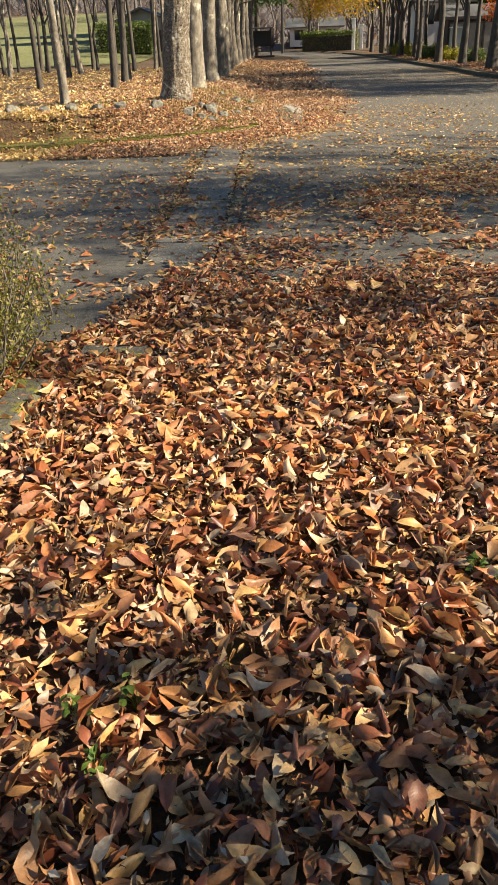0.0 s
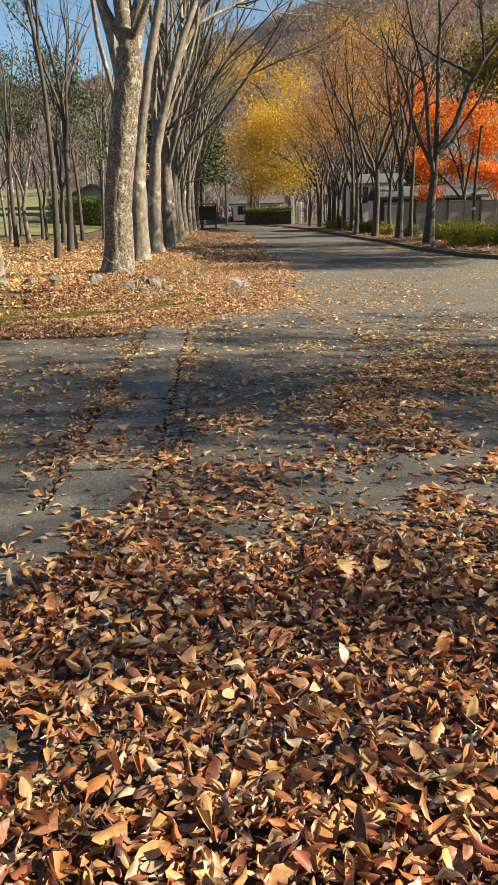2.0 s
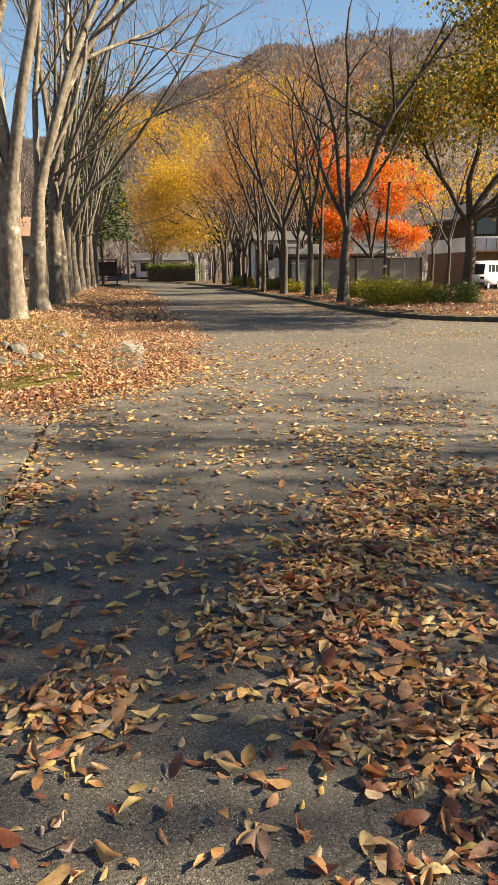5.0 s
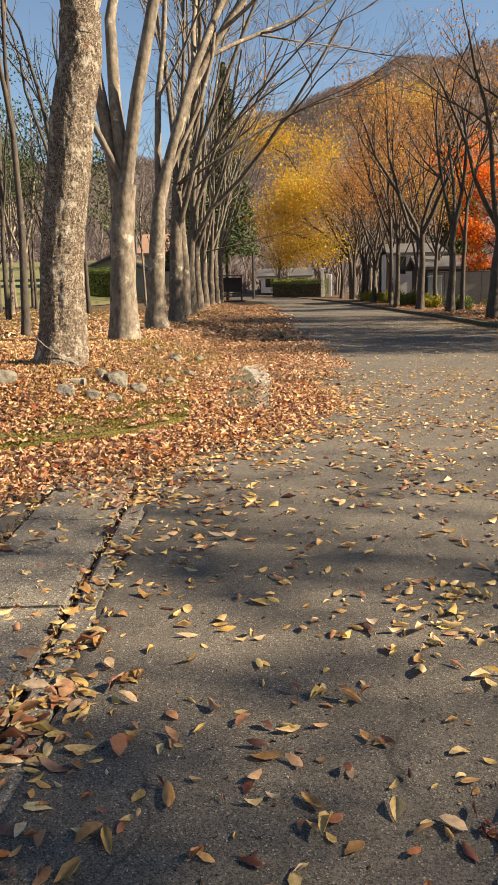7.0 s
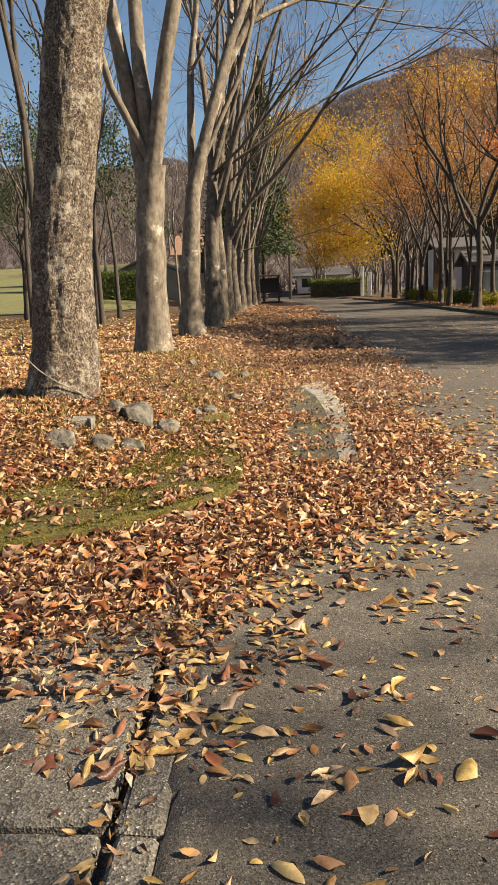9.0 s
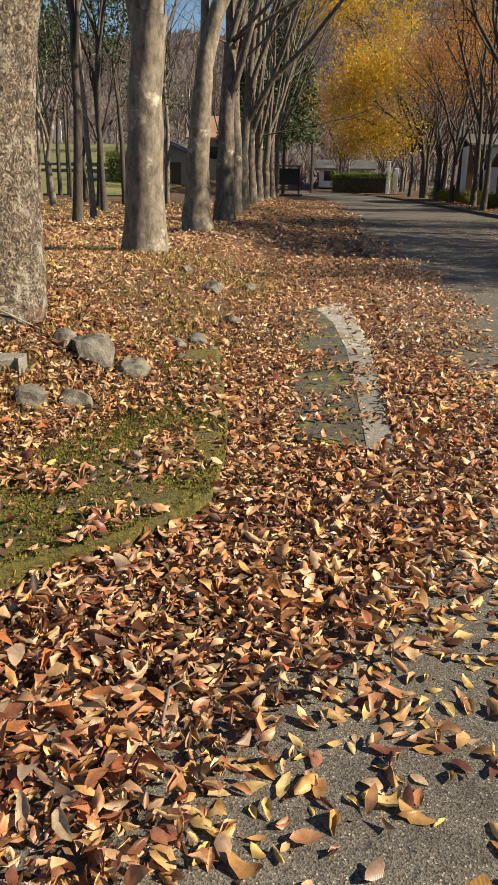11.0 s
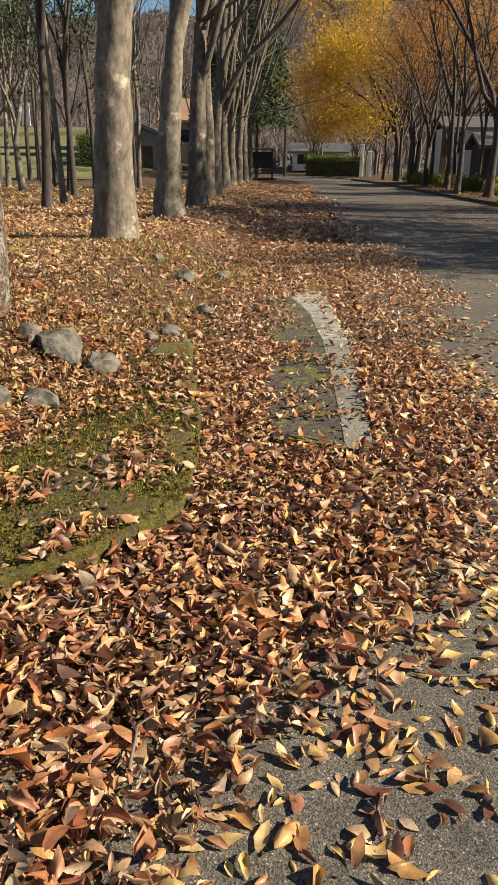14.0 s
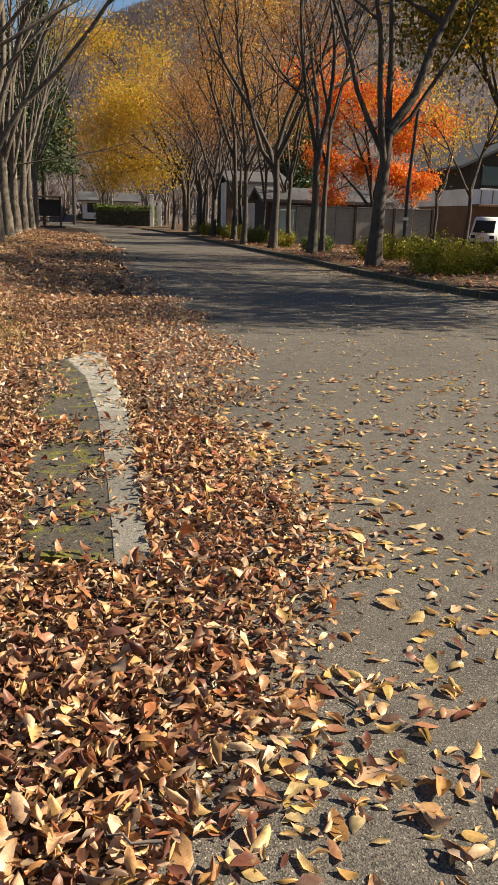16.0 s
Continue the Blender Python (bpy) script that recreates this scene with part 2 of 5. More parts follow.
M["leaf_shrub"] = leafy("shrub_foliage", [(0.0, (0.14, 0.15, 0.016)), (0.5, (0.36, 0.33, 0.03)), (1.0, (0.56, 0.46, 0.06))], 0.5, 0.3)
M["leaf_straggly"] = leafy("straggly_foliage", [(0.0, (0.10, 0.105, 0.025)), (0.5, (0.24, 0.21, 0.045)), (1.0, (0.38, 0.31, 0.11))], 0.6, 0.3)
M["leaf_hedge"] = leafy("hedge_foliage", [(0.0, (0.05, 0.075, 0.015)), (1.0, (0.22, 0.27, 0.06))], 0.5, 0.2)
M["grass"] = leafy("dry_grass", [(0.0, (0.13, 0.11, 0.03)), (0.5, (0.29, 0.23, 0.07)), (1.0, (0.44, 0.34, 0.15))], 0.6, 0.3)
M["hill"] = speckled("wooded_hill", (0.07, 0.055, 0.052), (0.15, 0.12, 0.112), 0.6, 0.03, 1.0, 0.15, 0.3, (0.19, 0.105, 0.05), (0.58, 0.72))
# lightened towards mauve-grey, so distance haze is painted into the wood's tones
M["hill_tree"] = leafy("bare_hill_wood", [(0.0, (0.13, 0.108, 0.112)), (0.7, (0.28, 0.236, 0.235)), (0.9, (0.30, 0.215, 0.165)), (1.0, (0.34, 0.2, 0.11))], 0.9, 0.3)
M["slope"] = speckled("grassy_slope", (0.07, 0.075, 0.025), (0.19, 0.175, 0.06), 4, 0.15, 0.95, 0.5, 0.05)
M["white_wall"] = speckled("white_render", (0.62, 0.62, 0.62), (0.78, 0.78, 0.77), 30, 0.5, 0.8, 0.1, 0.004)
M["tan_wall"] = speckled("tan_boards", (0.30, 0.25, 0.19), (0.42, 0.36, 0.28), 20, 0.6, 0.85, 0.2, 0.006)
# cream-grey panels darkened: the shade lying on the fence is part of this colour
M["grey_panel"] = speckled("weathered_panel_shaded", (0.2, 0.185, 0.16), (0.32, 0.29, 0.25), 12, 0.4, 0.8, 0.2, 0.006, (0.16, 0.13, 0.10), (0.6, 0.75))
M["dark_wood"] = speckled("dark_stained_wood", (0.018, 0.014, 0.012), (0.055, 0.042, 0.034), 25, 1.0, 0.8, 0.3, 0.006, stretch=(1, 1, 0.1))
M["brown_wood"] = speckled("brown_timber", (0.10, 0.055, 0.032), (0.2, 0.11, 0.065), 25, 1.0, 0.8, 0.3, 0.006, stretch=(1, 1, 0.1))
M["roof_dark"] = speckled("dark_roofing", (0.05, 0.05, 0.052), (0.11, 0.105, 0.105), 20, 0.6, 0.7, 0.2, 0.01)
# tan roofing reddened: its orange sunlight is mixed into the base tones
M["roof_rust"] = speckled("rust_lit_roofing", (0.22, 0.12, 0.08), (0.36, 0.22, 0.15), 20, 0.6, 0.7, 0.2, 0.01)
M["metal_dark"] = speckled("dark_painted_steel", (0.02, 0.018, 0.017), (0.05, 0.045, 0.04), 40, 1.0, 0.5, 0.1, 0.002, metal=0.3)
M["metal_white"] = speckled("white_painted_steel", (0.6, 0.6, 0.6), (0.75, 0.75, 0.74), 40, 1.0, 0.4, 0.05, 0.002)
M["green_box"] = speckled("grey_green_steel", (0.28, 0.32, 0.27), (0.40, 0.43, 0.38), 30, 1.0, 0.5, 0.1, 0.002)
M["rubber"] = speckled("black_rubber", (0.015, 0.015, 0.015), (0.04, 0.04, 0.04), 60, 2, 0.8, 0.2, 0.003)
gm, gnt, gb = nodes_of("window_glass")
gb.inputs["Base Color"].default_value = (0.03, 0.035, 0.04, 1)
gb.inputs["Roughness"].default_value = 0.06
M["glass"] = gm

# ---- mesh tools ----
rng = np.random.default_rng(7)
TABLE = rng.random((256, 256))


def vnoise(x, y, s=1.0):
    """Smooth value noise in 0..1 at grid step s."""
    x, y = np.asarray(x, float) / s + 100.3, np.asarray(y, float) / s + 57.7
    i, j = np.floor(x).astype(int), np.floor(y).astype(int)
    u, v = x - i, y - j
    u, v = u * u * (3 - 2 * u), v * v * (3 - 2 * v)
    t = lambda a, b: TABLE[a % 256, b % 256]
    return (t(i, j) * (1 - u) + t(i + 1, j) * u) * (1 - v) + (t(i, j + 1) * (1 - u) + t(i + 1, j + 1) * u) * v


def mesh_of(name, verts, faces, material, smooth=False):
    """A mesh from a vertex array and face arrays (each array holds faces with one number of corners)."""
    verts = np.asarray(verts, dtype=np.float32).reshape(-1, 3)
    faces = [np.asarray(f, dtype=np.int32) for f in faces if len(f)]
    me = bpy.data.meshes.new(name)
    me.vertices.add(len(verts))
    me.vertices.foreach_set("co", verts.ravel())
    idx = np.concatenate([f.ravel() for f in faces])
    tot = np.concatenate([np.full(len(f), f.shape[1], dtype=np.int32) for f in faces])
    me.loops.add(len(idx))
    me.loops.foreach_set("vertex_index", idx)
    me.polygons.add(len(tot))
    me.polygons.foreach_set("loop_start", np.concatenate([[0], np.cumsum(tot)[:-1]]).astype(np.int32))
    me.polygons.foreach_set("use_smooth", np.full(len(tot), smooth))
    me.update(calc_edges=True)
    me.validate()
    me.materials.append(material)
    return me


def part(name, data, parent, label=""):
    ob = new(name, data)
    ob.parent = parent
    return tagged(ob, label)


def empty(name, at, label, category, group="", kind=""):
    ob = new(name)
    ob.location = at
    return tagged(ob, label, category, group, kind)


def bm_mesh(name, bm, material, smooth=False):
    me = bpy.data.meshes.new(name)
    bm.to_mesh(me)
    bm.free()
    for p in me.polygons:
        p.use_smooth = smooth
    me.materials.append(material)
    return me


def box_bm(sx, sy, sz, at=(0, 0, 0), bevel=0.0, bm=None, turn=0.0):
    """A box with its base's centre at the place given."""
    bm = bm or bmesh.new()
    m = Matrix.Translation(Vector(at) + Vector((0, 0, sz / 2))) @ Matrix.Rotation(turn, 4, 'Z') @ Matrix.Diagonal((sx, sy, sz, 1))
    r = bmesh.ops.create_cube(bm, size=1, matrix=m)
    if bevel:
        es = list({e for v in r["verts"] for e in v.link_edges})
        bmesh.ops.bevel(bm, geom=es, offset=bevel, segments=1, affect='EDGES')
    return bm


def box(name, sx, sy, sz, at, material, bevel=0.01):
    return bm_mesh(name, box_bm(sx, sy, sz, at, bevel), material)


def prism_bm(points, z0, z1):
    """A flat-topped slab over a polygon of (x, y)."""
    bm = bmesh.new()
    f = bm.faces.new([bm.verts.new((x, y, z0)) for x, y in points])
    up = bmesh.ops.extrude_face_region(bm, geom=[f])["geom"]
    for v in up:
        if isinstance(v, bmesh.types.BMVert):
            v.co.z = z1
    bmesh.ops.recalc_face_normals(bm, faces=bm.faces)
    return bm


class Tubes:
    """Gathers tapered tubes into one mesh."""
    def __init__(self):
        self.v, self.f, self.n = [], [], 0

    def add(self, pts, radii, sides=6, lumps=0.0):
        pts = np.asarray(pts, float)
        k = len(pts)
        d = np.gradient(pts, axis=0)
        d /= np.linalg.norm(d, axis=1)[:, None] + 1e-9
        ref = np.array([0.0, 1.0, 0.0]) if abs(d[0, 1]) < 0.8 else np.array([1.0, 0, 0])
        a = np.cross(d, ref)
        a /= np.linalg.norm(a, axis=1)[:, None]
        b = np.cross(d, a)
        th = np.linspace(0, 2 * np.pi, sides, endpoint=False)
        r = np.asarray(radii, float)[:, None] * np.ones((1, sides))
        if lumps:
            px = pts[:, 2][:, None] + 0 * th
            r = r * (1 + lumps * (2 * vnoise(px * 1.3 + 3 * pts[0, 0], np.cos(th)[None] * 1.5 + np.sin(th)[None] * 2.2 + pts[0, 1], 0.45) - 1))
            if sides > 60:
                ang = ((th[None] - 1.5 * np.pi) % (2 * np.pi)) * 9.5 + 0 * pts[:, :1]
                hgt = pts[:, 2][:, None] * 14 + 0 * th
                seam = np.where(ang > 55, 1 - (ang - 55) / 4.7, 1)
                r = r + 0.012 * (vnoise(ang, hgt, 1.0) - 0.5) * seam + 0.012 * (vnoise(ang * 2.3, hgt * 2.1, 1.0) - 0.5) * seam
        ring = pts[:, None] + r[..., None] * (np.cos(th)[None, :, None] * a[:, None] + np.sin(th)[None, :, None] * b[:, None])
        self.v.append(ring.reshape(-1, 3))
        i = self.n + np.arange(k - 1)[:, None] * sides + np.arange(sides)[None]
        j = self.n + np.arange(k - 1)[:, None] * sides + (np.arange(sides)[None] + 1) % sides
        self.f.append(np.stack([i, j, j + sides, i + sides], -1).reshape(-1, 4))
        self.n += k * sides

    def mesh(self, name, material, smooth=True):
        return mesh_of(name, np.concatenate(self.v), [np.concatenate(self.f)], material, smooth)


def leaf_mesh(name, at, size, material, tilt=0.5, fine=True, seed=1, wide=0.46, yaw=None, curl=1.0, rest=False, rich=False):
    """Many leaves in one mesh: folded along the midrib and curled, each turned its own way."""
    r = np.random.default_rng(seed)
    at = np.asarray(at, float)
    n = len(at)
    size = np.asarray(size) * np.ones(n)
    if fine:
        cross = np.array([-1, -.55, 0, .55, 1]) if rich else np.array([-1, 0, 1])
        c = len(cross)
        s = np.concatenate([[0], np.repeat([.14, .46, .8], c), [1]])
        w = np.concatenate([[0], *[cross * q for q in (.58, 1, .62)], [0]])
        cell = lambda i, j: [1 + i * c + j, 2 + i * c + j, 2 + (i + 1) * c + j, 1 + (i + 1) * c + j]
        quads = np.array([cell(i, j) for i in (0, 1) for j in range(c - 1)])
        tris = np.array([[0, 2 + j, 1 + j] for j in range(c - 1)] + [[1 + 2 * c + j, 2 + 2 * c + j, 1 + 3 * c] for j in range(c - 1)])
    else:
        s = np.array([0, .45, .5, .45, 1.0])
        w = np.array([0, -1, 0, 1, 0])
        quads = np.zeros((0, 4), int)
        tris = np.array([[0, 2, 1], [0, 3, 2], [1, 2, 4], [2, 3, 4]])
    half = wide * 0.5 * (0.72 + 0.56 * r.random(n))[:, None]
    fold = curl * (r.random(n) * 2.2 - 0.5)[:, None]
    arch = curl * (r.random(n) * 2.0 - 0.8)[:, None]
    side = (r.random(n) - 0.5)[:, None] * 0.35
    lx = (s - 0.5)[None] * np.ones((n, 1))
    ly = w[None] * half * np.cos(np.clip(fold * 0.7, -1.2, 1.2)) + side * (s * (1 - s))[None] * 2
    lz = fold * (np.abs(w) ** 1.6)[None] * half + arch * ((s - 0.5) ** 2)[None] + 0.11 * (r.random((n, len(s))) - 0.5) * np.abs(w)[None]
    ly = ly * (1 + 0.16 * (r.random((n, len(s))) - 0.5))
    lx = lx + 0.03 * (r.random((n, len(s))) - 0.5)
    twist = curl * (r.normal(0, 0.7, n))[:, None] * (s - 0.5)[None]
    ly, lz = ly * np.cos(twist) - lz * np.sin(twist), ly * np.sin(twist) + lz * np.cos(twist)
    p = np.stack([lx, ly, lz], -1) * size[:, None, None]
    yaw = r.random(n) * 2 * np.pi if yaw is None else yaw
    ta, tb = r.normal(0, tilt, n), r.normal(0, tilt, n)
    flip = np.where(r.random(n) < 0.4, np.pi, 0)
    def turn(p, a, i, j):
        c, q = np.cos(a)[:, None], np.sin(a)[:, None]
        x, y = p[..., i].copy(), p[..., j].copy()
        p[..., i], p[..., j] = c * x - q * y, q * x + c * y
    turn(p, ta + flip, 1, 2)
    turn(p, tb, 0, 2)
    turn(p, yaw, 0, 1)
    if rest:
        p[..., 2] -= p[..., 2].min(axis=1)[:, None]
    p += at[:, None]
    k = len(s)
    off = (np.arange(n) * k)[:, None, None]
    me = mesh_of(name, p, [(quads[None] + off).reshape(-1, 4), (tris[None] + off).reshape(-1, 3)], material, fine)
    if fine:
        corner = np.concatenate([np.tile(quads.ravel(), n), np.tile(tris.ravel(), n)])
        uv = np.stack([s[corner], 0.5 + 0.5 * w[corner]], -1).astype(np.float32)
        me.uv_layers.new(name="UVMap").data.foreach_set("uv", uv.ravel())
    return me


# ---- the ground ----
def left_edge(y):
    return np.interp(y, [10.6, 11.2, 12.2, 13.0, 13.8, 15, 31, 55, 75, 95, 120, 150], [-60, -8, -2.0, -0.4, 0.3, 0.45, 0.4, -0.9, -2.6, -6.5, -16, -32])


def kerb_x(y):
    return np.interp(y, [20.8, 21.0, 21.5, 22.4, 23.6, 25.5, 30, 36, 42, 50, 60, 75, 95, 120, 150], [60, 16, 11.5, 8.8, 7.4, 6.6, 6.1, 5.9, 5.45, 4.9, 4.3, 2.9, -0.6, -9, -24])


def bank(x, y):
    """Height of the soil beside the road."""
    x, y = np.asarray(x, float), np.asarray(y, float)
    line = np.interp(y, [11.5, 12.5, 13.5, 14.5, 16, 20, 30, 60, 100], [-30, -3.6, -1.9, -1.2, -0.95, -1.0, -1.3, -3.0, -9])
    up = np.clip((line - x) / 1.1, 0, 1)
    up = up * up * (3 - 2 * up) * np.interp(y, [17, 21, 27, 35], [0.36, 0.3, 0.22, 0.15])
    right = np.where((x > kerb_x(y) + 0.12) & (y > 20.8), 0.13 - 0.036 * np.maximum(0, np.minimum(x, 40) - 13), 0.0)
    rise = np.clip((y - 66) / 60, 0, 1) * np.clip((-x - 10) / 10, 0, 1) * 7.0
    near = np.where(y < 3.3, 0.012, 0)
    lump = (vnoise(x, y, 0.9) - 0.5) * 0.05 * (up > 0.02) + (vnoise(x, y, 4) - 0.5) * 0.1 * (up > 0.3)
    on_road = (x > left_edge(y) - 0.15) & (x < kerb_x(y) + 0.1) & (y > 3.45)
    return np.where(on_road, -0.06, up + right + rise + near + lump)


def grid_mesh(name, xs, ys, height, material):
    X, Y = np.meshgrid(xs, ys)
    V = np.stack([X, Y, height(X, Y)], -1).reshape(-1, 3)
    c = len(xs)
    i = (np.arange(len(ys) - 1)[:, None] * c + np.arange(c - 1)[None]).ravel()
    return mesh_of(name, V, [np.stack([i, i + 1, i + 1 + c, i + c], -1)], material, True)


xs = np.unique(np.concatenate([np.linspace(-1500, -60, 12), np.linspace(-60, -10, 40), np.linspace(-10, 14, 111), np.linspace(14, 60, 40), np.linspace(60, 1500, 12)]))
ys = np.unique(np.concatenate([np.linspace(-400, -10, 8), np.linspace(-10, 30, 171), np.linspace(30, 110, 110), np.linspace(110, 3000, 14)]))
ground = tagged(new("ground", grid_mesh("ground", xs, ys, bank, M["soil"])), "leaf-strewn brown soil and thin grass beside the road", "ground", kind="structure")

rows_y = np.unique(np.concatenate([np.linspace(3.3, 30, 190), np.linspace(30, 150, 120)]))
cols = np.unique(np.concatenate([np.linspace(-60, -5, 20), np.linspace(-5, -1.2, 20), np.linspace(-1.2, 0.6, 41), np.linspace(0.6, 9, 50), np.linspace(9, 60, 20)]))
lx, kx = np.maximum(left_edge(rows_y), -60), np.minimum(kerb_x(rows_y), 60)
wob = (vnoise(rows_y, rows_y * 0, 0.5) - 0.5) * 0.12
RX = np.clip(cols[None], (lx + wob)[:, None], kx[:, None])
RY = rows_y[:, None] + 0 * RX + (rows_y[:, None] < 3.31) * (vnoise(RX, RX * 0, 0.6) - 0.5) * 0.25


def gutter_x(y):
    return -0.26 - (y - 6.0) * 0.068


RZ = (vnoise(RX, RY, 2.5) - 0.5) * 0.012 - 0.05 * ((RX > gutter_x(RY) - 0.29) & (RX < gutter_x(RY) + 0.37) & (RY > 5.3) & (RY < 12.5))
c = len(cols)
ri = (np.arange(len(rows_y) - 1)[:, None] * c + np.arange(c - 1)[None]).ravel()
fq = np.stack([ri, ri + 1, ri + 1 + c, ri + c], -1)
flat = RX.ravel()
fq = fq[(flat[fq[:, 1]] - flat[fq[:, 0]] > 1e-5) | (flat[fq[:, 2]] - flat[fq[:, 3]] > 1e-5)]
road = tagged(new("road", mesh_of("road", np.stack([RX, RY, RZ], -1), [fq], M["asphalt"], True)),
              "worn grey asphalt park road scattered with fallen leaves", "road", kind="structure")

# ---- the wooded hill behind ----
def hill_z(x, y):
    x, y = np.asarray(x, float), np.asarray(y, float)
    ridge = np.interp(x, [-400, -200, -90, -40, 0, 40, 120, 300, 600], [52, 52, 46, 52, 64, 76, 93, 108, 110])
    k = np.clip((y - 120) / 180, 0, 1.35)
    prof = np.where(k < 1, k ** 1.25, 1 - 0.3 * (k - 1))
    return ridge * prof * (0.9 + 0.2 * vnoise(x, y, 45)) + 5 * (vnoise(x, y, 14) - 0.5) * np.clip(k * 4, 0, 1) - 0.5


hill = tagged(new("backdrop", grid_mesh("backdrop", np.linspace(-420, 620, 130), np.linspace(112, 370, 60), hill_z, M["hill"])),
              "wooded hillside in grey and rust autumn colours", "hill", kind="structure")
r = np.random.default_rng(3)
hx, hy = r.uniform(-130, 230, 24000), 122 + 186 * r.random(24000) ** 0.9
hz = hill_z(hx, hy)
v, f = [], []
for k in range(9):
    # each hill tree is a bundle of slivers fanning upward
    hgt = r.uniform(1.6, 2.6, len(hx)) if k == 0 else r.uniform(0.4, 1.5, len(hx))
    a, lean = r.uniform(0, 6.28, len(hx)), (0.03 if k == 0 else 1) * r.uniform(0.4, 1.9, len(hx))
    z0 = 0 if k == 0 else r.uniform(0.4, 2.0, len(hx))
    w = 0.13
    bx, by = hx + 0 * a, hy
    p = np.stack([np.stack([bx - w, by, hz + z0], -1), np.stack([bx + w, by, hz + z0], -1),
                  np.stack([bx + lean * np.cos(a), by + lean * np.sin(a), hz + z0 + hgt * 0.9], -1)], 1)
    f.append(np.arange(len(hx) * 3).reshape(-1, 3) + sum(len(q) * 3 for q in v))
    v.append(p)
tagged(new("hill_woods", mesh_of("hill_woods", np.concatenate(v).reshape(-1, 3), [np.concatenate(f)], M["hill_tree"])),
       "bare and rust-tinged trees covering the hillside", "woods", kind="stuff")

# ---- trees ----
def wander(start, way, length, steps, bend, r, lift=0.0):
    """A branch's line: starts along way, drifts at random, and turns upward by lift."""
    p, d = np.array(start, float), np.array(way, float)
    d /= np.linalg.norm(d)
    out = [p.copy()]
    for _ in range(steps):
        d = d + r.normal(0, bend, 3) + np.array([0, 0, lift])
        d /= np.linalg.norm(d)
        p = p + d * length / steps
        out.append(p.copy())
    return np.array(out)


def fork(tubes, twigs, start, way, length, radius, depth, r, tips, spread=0.55, lift=0.05, kids=(2, 4)):
    """One branch with its smaller branches."""
    steps = 6 if depth > 1 else 4
    line = wander(start, way, length, steps, 0.12 if depth > 1 else 0.17, r, lift)
    end = max(radius * 0.35, 0.003)
    (tubes if depth > 1 else twigs).add(line, np.linspace(radius, end, len(line)), 8 if radius > 0.07 else (5 if depth > 1 else 3))
    tips.extend(line[len(line) // 2:])
    if depth == 0:
        return
    for _ in range(r.integers(kids[0], kids[1] + 1)):
        k = r.uniform(0.3, 0.95)
        i = k * (len(line) - 1)
        a = line[int(i)] + (line[min(int(i) + 1, len(line) - 1)] - line[int(i)]) * (i - int(i))
        d = line[min(int(i) + 1, len(line) - 1)] - line[int(i)]
        d = d / (np.linalg.norm(d) + 1e-9) + r.normal(0, spread, 3) * np.array([1, 1, 0.7])
        fork(tubes, twigs, a, d, length * r.uniform(0.4, 0.7) * (1.15 - 0.5 * k), radius * (1 - 0.62 * k) * r.uniform(0.5, 0.75), depth - 1, r, tips, spread, lift, kids)


def tree(name, at, trunk, radius, limbs, label, seed, bark, category="tree", group="", depth=3, flare=1.5, sides=12, leaves=None, lumps=0.025, rings=26, taper=0.45, lift=0.05, spread=0.5, kids=(2, 4), crown=None):
    """trunk: line of (x, y, z) from the base. limbs: (height along the trunk 0..1, way, length, radius). leaves: (material, count, size, reach)."""
    r = np.random.default_rng(seed)
    z = float(bank(at[0], at[1]))
    ob = empty(name, (at[0], at[1], z), label, category, group)
    tr = np.array(trunk, float)
    t = np.linspace(0, 1, len(tr))
    n = rings
    u = np.linspace(0, 1, n) ** 1.2
    line = np.stack([np.interp(u, t, tr[:, k]) for k in range(3)], -1)
    drift = np.stack([np.interp(np.linspace(0, 1, n), np.linspace(0, 1, 9), r.normal(0, radius * 0.05, 9)) for _ in range(2)], -1)
    line[:, :2] += drift
    top = tr[-1, 2]
    rad = radius * (1 - taper * u) * (1 + (flare - 1) * np.exp(-line[:, 2] / (0.35 + radius * 0.4)))
    line[0, 2] -= 0.15
    tb = Tubes()
    tb.add(line, rad, sides, lumps)
    part("trunk", tb.mesh("trunk", bark), ob)
    tips = []
    for k, way, length, lr in limbs:
        i = np.interp(k, u, np.arange(n))
        a = line[int(i)] + (line[min(int(i) + 1, n - 1)] - line[int(i)]) * (i - int(i))
        big, small = Tubes(), Tubes()
        fork(big, small, a, way, length, lr, depth, r, tips, spread, lift, kids)
        limb = part("limb", big.mesh("limb", bark), ob)
        if small.n:
            tagged(part("spray", small.mesh("spray", M["twig"], False), limb), kind="stuff")
    if leaves:
        mat, count, size, reach = leaves
        tips = np.array(tips)
        pick = tips[r.integers(0, len(tips), count)] + r.normal(0, reach, (count, 3)) * np.array([1, 1, 0.7])
        if crown is not None:
            pick = pick[pick[:, 2] > crown]
        tagged(part("crown", leaf_mesh("crown", pick, r.uniform(0.6, 1.3, len(pick)) * size, mat, 0.9, False, seed, 0.7), ob), kind="stuff")
    return ob


def limbs_up(r, n, lean, length, radius, k0=0.72, bias=0.0):
    """Several steep limbs round a trunk's top."""
    a0 = r.uniform(0, 6.28)
    out = []
    for i in range(n):
        a = a0 + i * 6.28 / n + r.uniform(-0.4, 0.4)
        q = lean * r.uniform(0.6, 1.3)
        out.append((r.uniform(k0, 1.0) if i else 1.0, (math.cos(a) * q + bias, math.sin(a) * q, 1.0), length * r.uniform(0.8, 1.15), radius * r.uniform(0.75, 1.0)))
    return out


ROW = "row of trees along the road"
